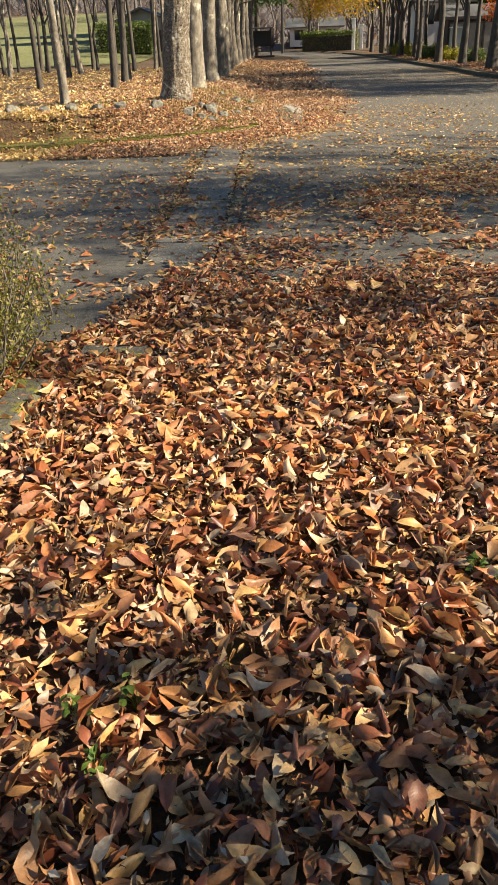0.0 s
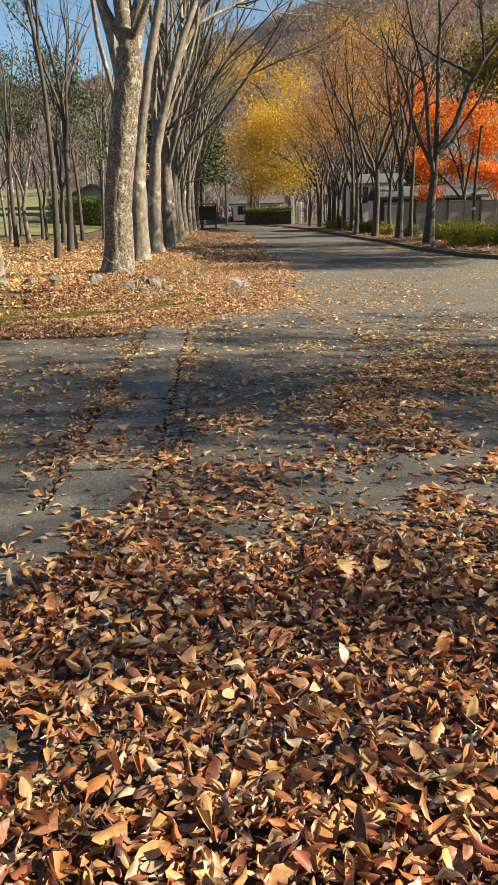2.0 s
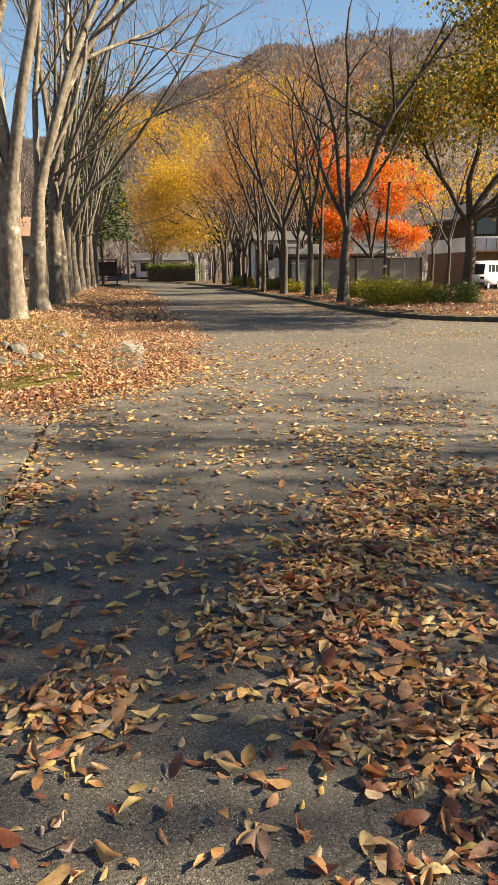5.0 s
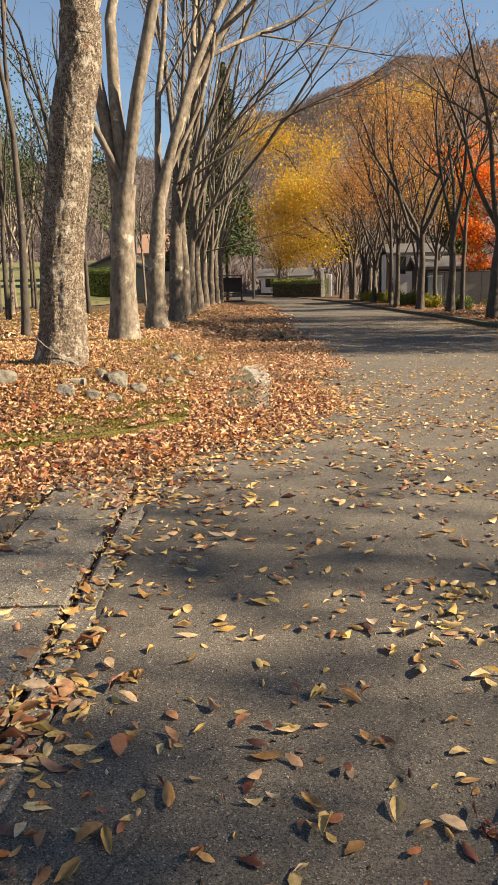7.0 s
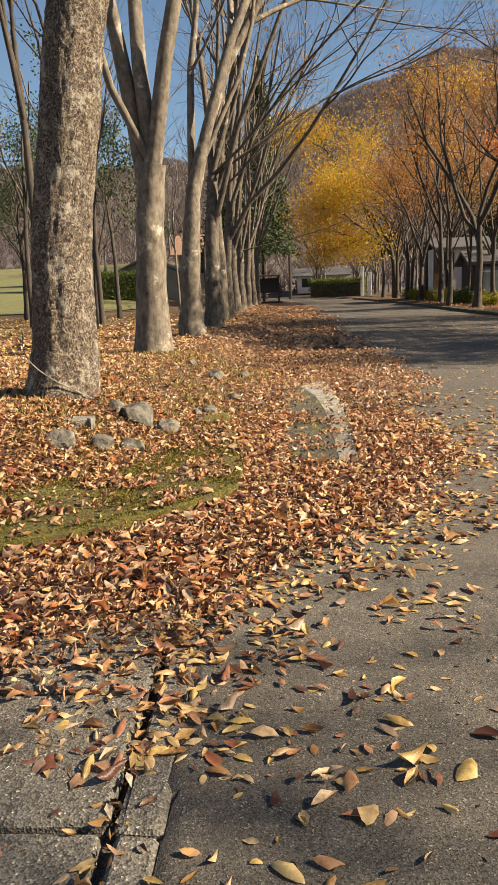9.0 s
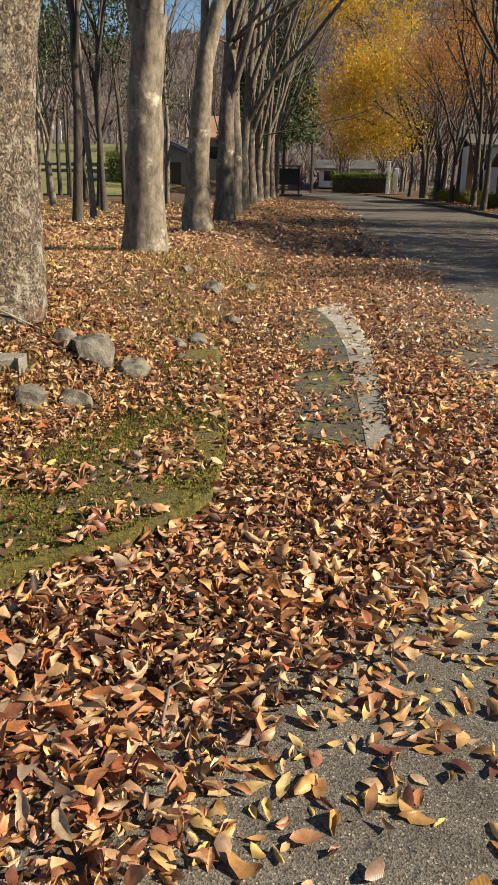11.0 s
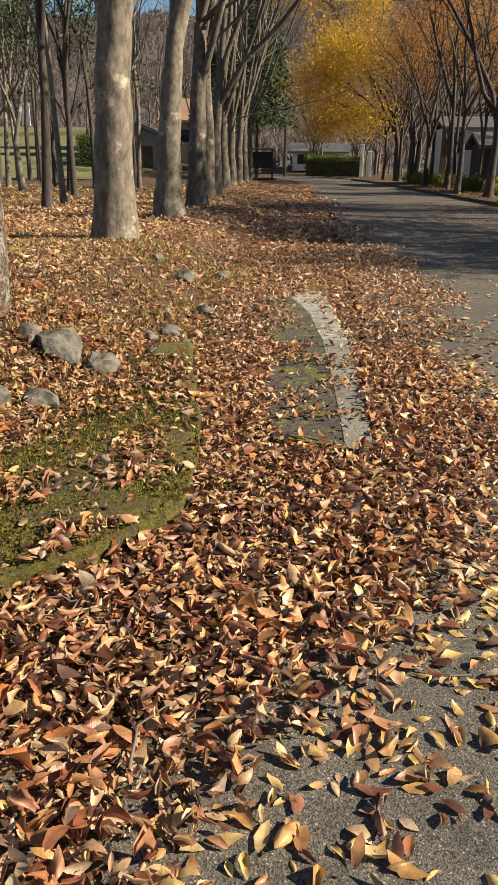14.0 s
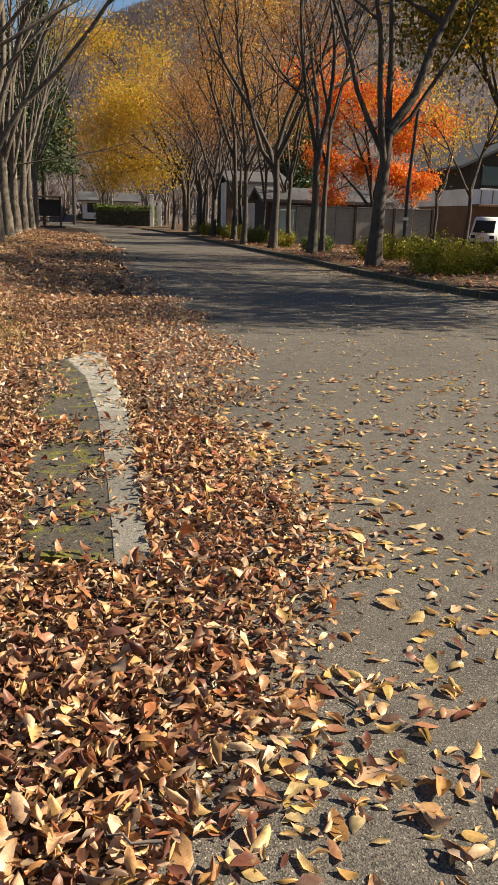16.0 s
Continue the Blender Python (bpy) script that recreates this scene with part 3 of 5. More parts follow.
# the thick rough-barked tree by the stones
tree("tree", (-2.13, 16.1), [(0, 0, 0), (0.08, 0, 1.2), (0.31, 0.03, 2.7), (0.44, 0.03, 3.4), (0.46, 0.03, 3.8)], 0.25,
     [(0.93, (-0.08, 0.05, 1.0), 9.0, 0.165), (0.9, (0.24, 0.10, 1.0), 9.0, 0.155), (0.95, (-0.5, 0.5, 1.0), 6.0, 0.08), (1.0, (0.4, -0.3, 1.0), 7.0, 0.06)],
     "thick old tree with rough flaking grey-brown bark", 11, M["bark_rough"], group=ROW, sides=110, rings=200, flare=1.3, lumps=0.035, taper=0.12)
# its smooth forked neighbour
tree("tree", (-2.68, 21.8), [(0, 0, 0), (0.03, 0, 1.2), (0.1, 0, 2.2), (0.2, -0.05, 2.9)], 0.26,
     [(0.66, (-0.14, 0.0, 1.0), 9.5, 0.14), (1.0, (0.26, 0.05, 1.0), 9.0, 0.135), (0.97, (-0.05, 0.1, 1.0), 9.0, 0.13), (0.98, (-0.3, -0.3, 1.0), 7.5, 0.07)],
     "smooth grey-barked tree forking low into three stems", 12, M["bark_grey"], group=ROW, sides=20, flare=1.3, lumps=0.02, kids=(2, 4), depth=4, taper=0.25)
tree("tree", (-3.05, 27.4), [(0, 0, 0), (0.0, 0, 1.4), (0.1, 0, 2.6), (0.2, 0, 3.4)], 0.27,
     [(1.0, (0.2, 0.0, 1.0), 9.5, 0.14), (0.8, (-0.06, 0.1, 1.0), 10.0, 0.14), (0.9, (-0.25, 0.2, 1.0), 8.0, 0.1),
      (1.0, (0.35, 0.3, 1.0), 7.5, 0.07)],
     "grey-barked tree forking into steep bare limbs", 13, M["bark_grey"], group=ROW, sides=20, flare=1.3, kids=(3, 5), depth=4)
for i, (x, y) in enumerate([(-3.3, 32.3), (-3.75, 37.0), (-4.15, 42.0), (-4.5, 47.5), (-4.85, 53.0), (-5.1, 58.5), (-5.3, 64.0), (-5.6, 70.0)]):
    r = np.random.default_rng(40 + i)
    h = r.uniform(3.2, 4.6) if i else 4.3
    tree("tree", (x, y), [(0, 0, 0), (r.uniform(-.1, .1), 0, h * 0.5), (r.uniform(-.1, .25), 0, h)], r.uniform(0.21, 0.27),
         limbs_up(r, 4 + i % 2, 0.2, 9.5, 0.11, 0.55, 0.12) + ([(0.95, (0.9, r.uniform(-.4, .3), r.uniform(0.3, 0.6)), 5.5, 0.045)] if i in (1, 4) else []) + ([(1.0, (1.0, -0.35, 0.3), 7.5, 0.05), (1.0, (1.0, -0.2, 0.7), 7.5, 0.05)] if i == 0 else []), "tall grey-barked tree with steep bare limbs", 50 + i, M["bark_row_shaded"], group=ROW, sides=12, flare=1.25,
         depth=4 if i < 4 else 3, kids=(3, 4), leaves=(M["leaf_orange"], 500, 0.11, 0.2) if i in (1, 2) else None, crown=5.0)

# the row on the far side of the road
FAR_ROW = "row of bare trees behind the kerb"
for i, (x, y, rad, n) in enumerate([(6.8, 31.95, 0.2, 5), (6.7, 38.3, 0.17, 3), (6.2, 42.6, 0.17, 4), (5.6, 46.3, 0.13, 3), (5.9, 51.5, 0.15, 3), (5.6, 58.0, 0.16, 3), (5.4, 64.0, 0.15, 3), (5.2, 70.5, 0.16, 3), (4.6, 77.0, 0.16, 3)]):
    r = np.random.default_rng(70 + i)
    h = 3.0 + 0.8 * r.random()
    tree("tree", (x, y), [(0, 0, 0), (0.05, 0, h * 0.5), (0.15 * (i == 0), 0, h)], rad, limbs_up(r, n, 0.42, 6.5, rad * 0.62, 0.55) if i else [(0.72, (-0.3, 0.1, 1), 6.0, 0.1), (0.8, (-0.75, 0.2, 1), 5.5, 0.08), (1.0, (0.5, -0.1, 1), 7.0, 0.13), (0.9, (0.05, 0.3, 1), 7.0, 0.1), (0.95, (0.95, 0.2, 1), 5.0, 0.07)],
         "slender tree with dark shaded bark, nearly bare", 90 + i, M["bark_dark"], group=FAR_ROW, depth=4 if i < 5 else 3, flare=1.35, spread=0.6, kids=(2, 5) if i < 5 else (3, 5),
         leaves=(M["leaf_orange"], 800 + 120 * i, 0.12, 0.5) if i > 1 else None, crown=4.5)
for i, (x, y) in enumerate([(7.6, 40.4), (7.2, 44.4), (6.9, 49.0), (6.4, 54.6), (7.3, 58.5), (6.3, 61.0), (6.0, 67.5), (5.2, 74.0)]):
    r = np.random.default_rng(110 + i)
    h = r.uniform(3.0, 4.6)
    tree("tree", (x, y), [(0, 0, 0), (r.uniform(-.1, .1), 0, h * 0.5), (r.uniform(-.2, .2), 0, h)], r.uniform(0.09, 0.13), limbs_up(r, 4, 0.3, 5.5, 0.06, 0.5),
         "slim dark tree with a few rust leaves", 112 + i, M["bark_dark"], group=FAR_ROW, depth=3, flare=1.3, sides=8, spread=0.5, kids=(2, 4), leaves=(M["leaf_orange"], 1600, 0.11, 0.45), crown=4.0)

# thin trees of the grove
GROVE = "thin trees of the grove"
for i, (x, y) in enumerate([(-4.6, 16.8), (-5.4, 24.0), (-8.4, 26.2), (-7.0, 32.6), (-6.6, 30.2), (-9.3, 43.5), (-11.6, 41.5), (-12.5, 48.0), (-18.0, 50.0), (-8.8, 46.5), (-10.0, 53.0), (-13.6, 51.0), (-14.0, 46.0), (-8.5, 38.2), (-11.0, 37.6), (-15.5, 42.0), (-7.6, 58.0), (-16.5, 57.0), (-19.0, 44.0)]):
    r = np.random.default_rng(120 + i)
    h = r.uniform(3.5, 5.5)
    rad = r.uniform(0.085, 0.14)
    tree("tree", (x, y), [(0, 0, 0), (r.uniform(-.15, .15), 0, h * 0.5), (r.uniform(-.3, .3), 0, h)], rad, limbs_up(r, 3, 0.3, 5.0, rad * 0.6, 0.6),
         "slender bare tree of the grove", 140 + i, M["bark_dark"] if i % 3 else M["bark_grey"], group=GROVE, depth=2, flare=1.3, sides=8, spread=0.45)

for i, (x, y) in enumerate([(-10.2, 43.0), (-15.5, 48.0), (-19.0, 57.0)]):
    r = np.random.default_rng(160 + i)
    tree("tree", (x, y), [(0, 0, 0), (0.1, 0, 2.5), (0, 0, 5.0)], 0.13, limbs_up(r, 7, 0.5, 4.5, 0.06, 0.45), "evergreen tree with ragged dark-green sprays", 165 + i, M["bark_dark"],
         group="evergreens of the grove", leaves=(M["leaf_conifer"], 5200, 0.13, 0.35), depth=2, kids=(3, 5), crown=3.0)
grove = [o for o in scene.objects if o.get("group") == GROVE]
r = np.random.default_rng(175)
for k in range(34):
    x, y = r.uniform(-34, -8), r.uniform(34, 64)
    if x > -9 and y < 42:
        x -= 8
    q = copy_thing(grove[k % len(grove)], pose(x, y, float(bank(x, y)), 0, 0, r.uniform(0, 360)))
    q.scale = Vector((1, 1, 1)) * r.uniform(0.85, 1.25)

# bare woods beyond the bend
WOODS = "bare trees beyond the bend"
r = np.random.default_rng(180)
models = []
for i in range(5):
    q = np.random.default_rng(190 + i)
    models.append(tree("tree", (-26 + 3 * i, 98 + 2 * i), [(0, 0, 0), (0.1, 0, 1.5), (q.uniform(-.2, .2), 0, 2.6)], 0.13, limbs_up(q, 5, 0.5, 5.5, 0.075, 0.45),
                       "bare grey tree in the woods beyond the bend", 195 + i, M["twig"], group=WOODS, depth=2, kids=(4, 6), sides=8, spread=0.6))
for k in range(60):
    x, y = r.uniform(-24, 34), r.uniform(97, 132)
    if kerb_x(y) + 1.5 > x > left_edge(y) - 1.5:
        x += 13
    z = max(float(bank(x, y)), float(hill_z(x, y)) + 0.2)
    q = copy_thing(models[k % 5], pose(x, y, z, 0, 0, r.uniform(0, 360)))
    q.scale = Vector((1, 1, 1)) * r.uniform(0.8, 1.4)

# leafy trees
tree("tree", (13.0, 36.0), [(0, 0, 0), (0, 0, 1.8), (-0.1, 0, 3.2)], 0.26, [(0.85, (-0.75, -0.2, 1.1), 5.5, 0.11), (1.0, (0.45, 0.2, 1), 8.0, 0.15), (0.9, (0.9, -0.3, 0.5), 5.0, 0.11), (1.0, (0.0, 0.3, 1), 8.5, 0.14), (0.95, (0.5, -0.5, 0.8), 6.0, 0.1)],
     "broad tree with olive-green and yellow leaves", 201, M["bark_dark"], leaves=(M["leaf_olive"], 21000, 0.15, 0.65), depth=3, kids=(3, 5), spread=0.75, crown=3.2, lift=0.0)
tree("maple_tree", (12.2, 49.0), [(0, 0, 0), (0.1, 0, 1.2), (0.0, 0, 2.0)], 0.16, [(0.7, (-0.75, 0, 0.8), 3.2, 0.08), (1, (0.05, 0, 1), 7.2, 0.09), (0.9, (0.85, 0.1, 0.5), 3.0, 0.08), (1, (-0.3, -0.4, 1), 5.0, 0.08), (1, (0.35, -0.4, 1.0), 4.8, 0.08)],
     "bright orange-red maple in full autumn colour", 202, M["bark_dark"], leaves=(M["leaf_maple"], 19000, 0.13, 0.3), depth=3, kids=(3, 5), spread=0.7, lift=0.0, crown=1.8)
tree("tree", (5.3, 72.0), [(0, 0, 0), (-0.2, 0, 2.5), (-0.5, 0, 4.2)], 0.24, [(0.7, (-0.9, 0, 0.8), 7.5, 0.12), (1, (-0.45, 0, 1), 10.5, 0.14), (1, (0.3, 0, 1), 10, 0.12), (0.9, (-0.9, 0.2, 0.5), 6, 0.1), (0.8, (-0.7, -0.4, 0.5), 6.0, 0.1)],
     "tall tree with golden-yellow autumn leaves", 203, M["bark_dark"], leaves=(M["leaf_yellow"], 26000, 0.17, 0.95), depth=3, kids=(3, 5), spread=0.7, lift=0.0, crown=2.6)
for i, (x, y, s) in enumerate([(7.5, 86, 1.0), (10.5, 76, 0.9), (12.0, 95, 1.2), (8.5, 66.0, 0.75), (-1.5, 100, 0.8)]):
    r = np.random.default_rng(230 + i)
    tree("tree", (x, y), [(0, 0, 0), (0, 0, 2.5), (0.1, 0, 4.0)], 0.2, limbs_up(r, 5, 0.55, 8.5 * s, 0.11, 0.6), "tree with thinning rust-orange leaves", 240 + i, M["bark_dark"],
         leaves=(M["leaf_orange"], 2800, 0.15, 0.8), depth=3, kids=(3, 5), spread=0.6, crown=3.4)
for i, (x, y) in enumerate([(15.5, 45.5), (17.5, 54.0), (9.2, 55.0)]):
    r = np.random.default_rng(260 + i)
    tree("tree", (x, y), [(0, 0, 0), (0.1, 0, 1.8), (0, 0, 3.0)], 0.12, limbs_up(r, 4, 0.5, 4.5, 0.07, 0.5), "slim tree with sparse yellow-green leaves", 270 + i, M["bark_dark"],
         leaves=(M["leaf_yellow"] if i < 2 else M["leaf_olive"], 1500, 0.13, 0.5), depth=3, kids=(2, 4), spread=0.6, crown=2.4)
# unseen trees beside the side road, added to shade the junction and far road
for i, (x, y, n, s) in enumerate([(10.0, -0.9, 5600, 0.6), (13.0, 25.5, 14000, 1.0), (14.0, 30.0, 14000, 1.0)]):
    r = np.random.default_rng(300 + i)
    tree("tree", (x, y), [(0, 0, 0), (0, 0, 2.0), (0.1, 0, 3.4)], 0.24, limbs_up(r, 5, 0.55, 6.0 * s, 0.12, 0.55), "broad roadside tree with browning leaves", 310 + i, M["bark_dark"],
         leaves=(M["leaf_olive"], n, 0.15, 0.5), depth=3, kids=(3, 4), spread=0.65, crown=2.6)

# taller trees, also out of view, added for softer shade bands on the road
for i, (x, y, h, n, lean) in enumerate([(20.5, 4.8, 6.0, 3600, 0.2), (21.0, 8.6, 6.4, 2900, 0.17), (20.5, 8.5, 6.2, 1500, 0.09)]):
    r = np.random.default_rng(320 + i)
    tree("tree", (x, y), [(0, 0, 0), (0.1, 0, h * 0.5), (0, 0, h)], 0.26, limbs_up(r, 6, lean, 9.0, 0.06, 0.5), "tall roadside tree with thinning leaves", 330 + i, M["bark_dark"],
         leaves=(M["leaf_olive"], n, 0.16, 0.4) if n else None, depth=3, kids=(3, 4), spread=0.3 if i < 2 else 0.2, crown=5.0, group="tall trees beside the side road")


def conifer(at, height, width, seed):
    r = np.random.default_rng(seed)
    z = float(bank(*at))
    ob = empty("conifer", (*at, z), "tall dark-green conifer with drooping sprays", "conifer", "conifers")
    tb = Tubes()
    tb.add([(0, 0, -0.2), (0, 0, height * 0.5), (0, 0, height)], [0.28, 0.16, 0.03], 8)
    part("trunk", tb.mesh("trunk", M["bark_dark"]), ob)
    n = 9000
    u = r.random(n) ** 1.3
    a, q = r.uniform(0, 6.28, n), r.random(n) ** 0.5
    rad = width * (1 - u) ** 0.8 * q * (0.75 + 0.5 * vnoise(a * 2, u * 25, 1.0))
    p = np.stack([rad * np.cos(a), rad * np.sin(a), height * (0.24 + 0.76 * u) - rad * 0.35], -1)
    tagged(part("crown", leaf_mesh("crown", p, r.uniform(0.25, 0.6, n), M["leaf_conifer"], 0.5, False, seed, 0.45), ob), kind="stuff")


for k, (at, h, w) in enumerate([((-6.2, 84), 22, 3.2), ((-8.8, 79), 18, 2.8), ((16, 84), 14, 3.0)]):
    conifer(at, h, w, 400 + k)

# ---- kerb, gutter, slabs and stones ----
def slab_piece(sx, sy, sz, seed):
    """A worn concrete block with softened, slightly uneven edges."""
    r = np.random.default_rng(seed)
    bm = box_bm(sx, sy, sz, (0, 0, 0), 0.012)
    for v in bm.verts:
        v.co += Vector(r.normal(0, 0.004, 3))
    return bm


gutter = tagged(new("gutter"), "line of worn concrete gutter covers set in the asphalt", "gutter", kind="structure")
covers = [bm_mesh("slab", slab_piece(0.50, 0.582, 0.08, 500 + k), M["gutter_concrete"]) for k in range(4)]
rims = [bm_mesh("rim", slab_piece(0.10, 0.59, 0.09, 520 + k), M["gutter_concrete"]) for k in range(3)]
for k in range(12):
    y = 5.6 + k * 0.6
    x = gutter_x(y)
    o = part("slab", covers[k % 4], gutter)
    o.matrix_local = pose(x, y, -0.072 + 0.005 * (k % 3), 0, 0, 3.9 + (k % 3 - 1) * 0.5)
    o = part("rim", rims[k % 3], gutter)
    o.matrix_local = pose(x + 0.335, y, -0.084, 0, 0, 3.9)

kerb = tagged(new("kerb"), "low concrete kerb stones along the far verge", "kerb", kind="structure")
stones = [bm_mesh("kerb_stone", slab_piece(0.16, 0.594, 0.24, 530 + k), M["mossy_slab"]) for k in range(4)]
ky = np.linspace(20.85, 80, 4000)
kpts = np.stack([kerb_x(ky), ky], -1)
run = np.concatenate([[0], np.cumsum(np.linalg.norm(np.diff(kpts, axis=0), axis=1))])
first = 28.0
for k in range(int((run[-1] - first) / 0.6)):
    s = first + 0.6 * k
    a = np.array([np.interp(s, run, kpts[:, j]) for j in (0, 1)])
    b = np.array([np.interp(s + 0.6, run, kpts[:, j]) for j in (0, 1)])
    o = part("kerb_stone", stones[k % 4], kerb)
    m = (a + b) / 2
    o.matrix_local = pose(m[0] + 0.07, m[1], -0.115, 0, 0, math.degrees(math.atan2(b[1] - a[1], b[0] - a[0])) - 90)


def band(name, outer, inner, z0, z1, material, seed):
    """A raised strip between two lines, with an uneven top."""
    r = np.random.default_rng(seed)
    o, i = np.array(outer, float), np.array(inner, float)
    t = np.linspace(0, 1, len(o))
    u = np.linspace(0, 1, 70)
    o = np.stack([np.interp(u, t, o[:, k]) for k in (0, 1)], -1)
    i = np.stack([np.interp(u, t, i[:, k]) for k in (0, 1)], -1)
    o += np.stack([np.interp(u, np.linspace(0, 1, 24), r.normal(0, 0.012, 24)) for _ in range(2)], -1)
    cols = np.linspace(0, 1, 12)
    P = o[:, None] * (1 - cols[None, :, None]) + i[:, None] * cols[None, :, None]
    Z = z1 + 0.02 * (vnoise(P[..., 0], P[..., 1], 0.25) - 0.5) - 0.012 * ((cols[None] < 0.01) | (cols[None] > 0.99))
    V = np.concatenate([np.stack([P[..., 0], P[..., 1], Z], -1), np.stack([P[:, :1, 0], P[:, :1, 1], 0 * Z[:, :1] + z0], -1), np.stack([P[:, -1:, 0], P[:, -1:, 1], 0 * Z[:, :1] + z0], -1)], 1)
    order = [12] + list(range(12)) + [13]
    V = V[:, order]
    c = V.shape[1]
    k = (np.arange(len(u) - 1)[:, None] * c + np.arange(c - 1)[None]).ravel()
    n = len(u) * c
    ends = [np.arange(c)[None], (n - c + np.arange(c))[::-1][None]]
    return mesh_of(name, V.reshape(-1, 3), [np.stack([k, k + 1, k + 1 + c, k + c], -1), np.concatenate(ends)], material, False)


MOSS_OUT = [(-7, 11.6), (-3.5, 12.05), (-1.9, 12.75), (-1.05, 13.4), (-.62, 13.85), (-.4, 14.2), (-.42, 14.7), (-.52, 15.3), (-.68, 16.0), (-.8, 16.8)]
MOSS_IN = [(-7, 12.3), (-3.6, 12.75), (-2.3, 13.3), (-1.7, 14.1), (-1.3, 14.6), (-1.05, 14.9), (-.98, 15.2), (-.95, 15.6), (-.98, 16.1), (-1.05, 16.8)]
tagged(new("mossy_edging", band("mossy_edging", MOSS_OUT, MOSS_IN, -0.12, 0.09, M["moss"], 540)), "curved concrete edging covered in dark green moss", "edging", kind="structure")
SLAB_OUT = [(.36, 14.98), (.35, 15.5), (.32, 16.4), (.29, 17.3), (.2, 18.6), (.05, 19.75)]
SLAB_MID = [(.21, 15.0), (.19, 15.5), (.14, 16.4), (.08, 17.3), (-.06, 18.5), (-.26, 19.2)]
SLAB_IN = [(-.12, 15.1), (-.2, 15.6), (-.3, 16.4), (-.32, 17.3), (-.4, 18.3), (-.45, 19.0)]
side = tagged(new("concrete_slab", band("concrete_slab", SLAB_OUT, SLAB_IN, -0.1, 0.02, M["mossy_slab"], 541)), "half-buried concrete slab with moss and an edge paler at its far end", "slab", kind="structure")
part("edge", band("edge", [(x + 0.006, y) for x, y in SLAB_OUT[:4]], SLAB_MID[:4], -0.08, 0.0236, M["concrete"], 542), side, "crumbling grey concrete edge")
# far part of the edge uses the paler concrete
part("edge", band("edge", [(x + 0.008, y) for x, y in SLAB_OUT[3:]], SLAB_MID[3:], -0.08, 0.024, M["pale_concrete"], 543), side, "paler concrete edge at the far end")


def rock(at, size, seed, sink=0.25, turn=0.0):
    """A weathered stone: a lumpy, partly flattened boulder."""
    bm = bmesh.new()
    bmesh.ops.create_icosphere(bm, subdivisions=3, radius=1.0)
    r = np.random.default_rng(seed)
    cuts = [(Vector(r.normal(0, 1, 3)).normalized(), r.uniform(0.55, 0.88)) for _ in range(14)]
    for v in bm.verts:
        for nrm, d in cuts:
            e = v.co.dot(nrm)
            if e > d:
                v.co -= nrm * (e - d) * 0.92
        v.co *= 1 + 0.2 * noise.noise(v.co * 1.7 + Vector((seed, 0, 0))) + 0.05 * noise.noise(v.co * 6 + Vector((0, seed, 0)))
        v.co = Vector((v.co.x * size[0], v.co.y * size[1], v.co.z * size[2])) / 2
    ob = new("stone", bm_mesh("stone", bm, M["stone"], False))
    ob.matrix_world = pose(at[0], at[1], float(bank(*at)) + size[2] * (0.5 - sink), 0, 0, turn)
    return tagged(ob, "weathered grey stone half sunk in leaves", "stone", "stones edging the bank")


for k, (x, y, sx, sy, sz) in enumerate([(-1.44, 15.95, .36, .3, .34), (-1.22, 16.0, .22, .2, .2), (-1.64, 15.98, .18, .18, .15), (-1.72, 14.82, .36, .22, .22), (-1.51, 15.1, .22, .22, .18),
                                        (-1.34, 15.3, .22, .18, .17), (-1.15, 17.0, .16, .15, .13), (-2.2, 14.5, .34, .22, .22), (-2.75, 14.05, .3, .24, .22), (-3.15, 13.95, .3, .22, .2),
                                        (-3.55, 13.8, .32, .24, .22), (-4.0, 13.7, .3, .24, .2), (-4.5, 13.6, .34, .24, .22), (-5.0, 13.5, .3, .22, .2), (-1.0, 16.6, .18, .18, .14),
                                        (-1.05, 17.3, .2, .2, .16), (-.95, 18.3, .16, .2, .14), (-1.35, 19.6, .3, .26, .2), (-1.75, 20.1, .24, .2, .16), (-1.05, 20.4, .2, .2, .15), (-.9, 16.95, .14, .14, .12)]):
    rock((x, y), (sx, sy, sz), 560 + k, 0.28, 37 * k)

tagged(new("concrete_strip", band("concrete_strip", [(-2.9, 15.2), (-2.3, 15.16), (-1.9, 15.2), (-1.62, 15.34)], [(-2.9, 15.42), (-2.3, 15.4), (-1.9, 15.42), (-1.66, 15.44)], 0.0, 0.325, M["concrete"], 545)),
       "half-buried strip of old concrete beside a tree", "kerb", kind="structure")

# kerb stub and shrub at the start
tagged(new("kerb_stub", bm_mesh("kerb_stub", box_bm(0.16, 1.5, 0.16, (-0.46, 2.3, -0.075), 0.02), M["mossy_slab"])), "end of a mossy concrete kerb beside a shrub", "kerb", kind="structure")
tagged(new("drain_edge", bm_mesh("drain_edge", slab_piece(0.34, 0.15, 0.1, 546), M["mossy_slab"])), "sunken strip of mossy concrete under leaves", "edging", kind="structure").matrix_world = pose(-0.2, 3.46, -0.045, 0, 0, 4)


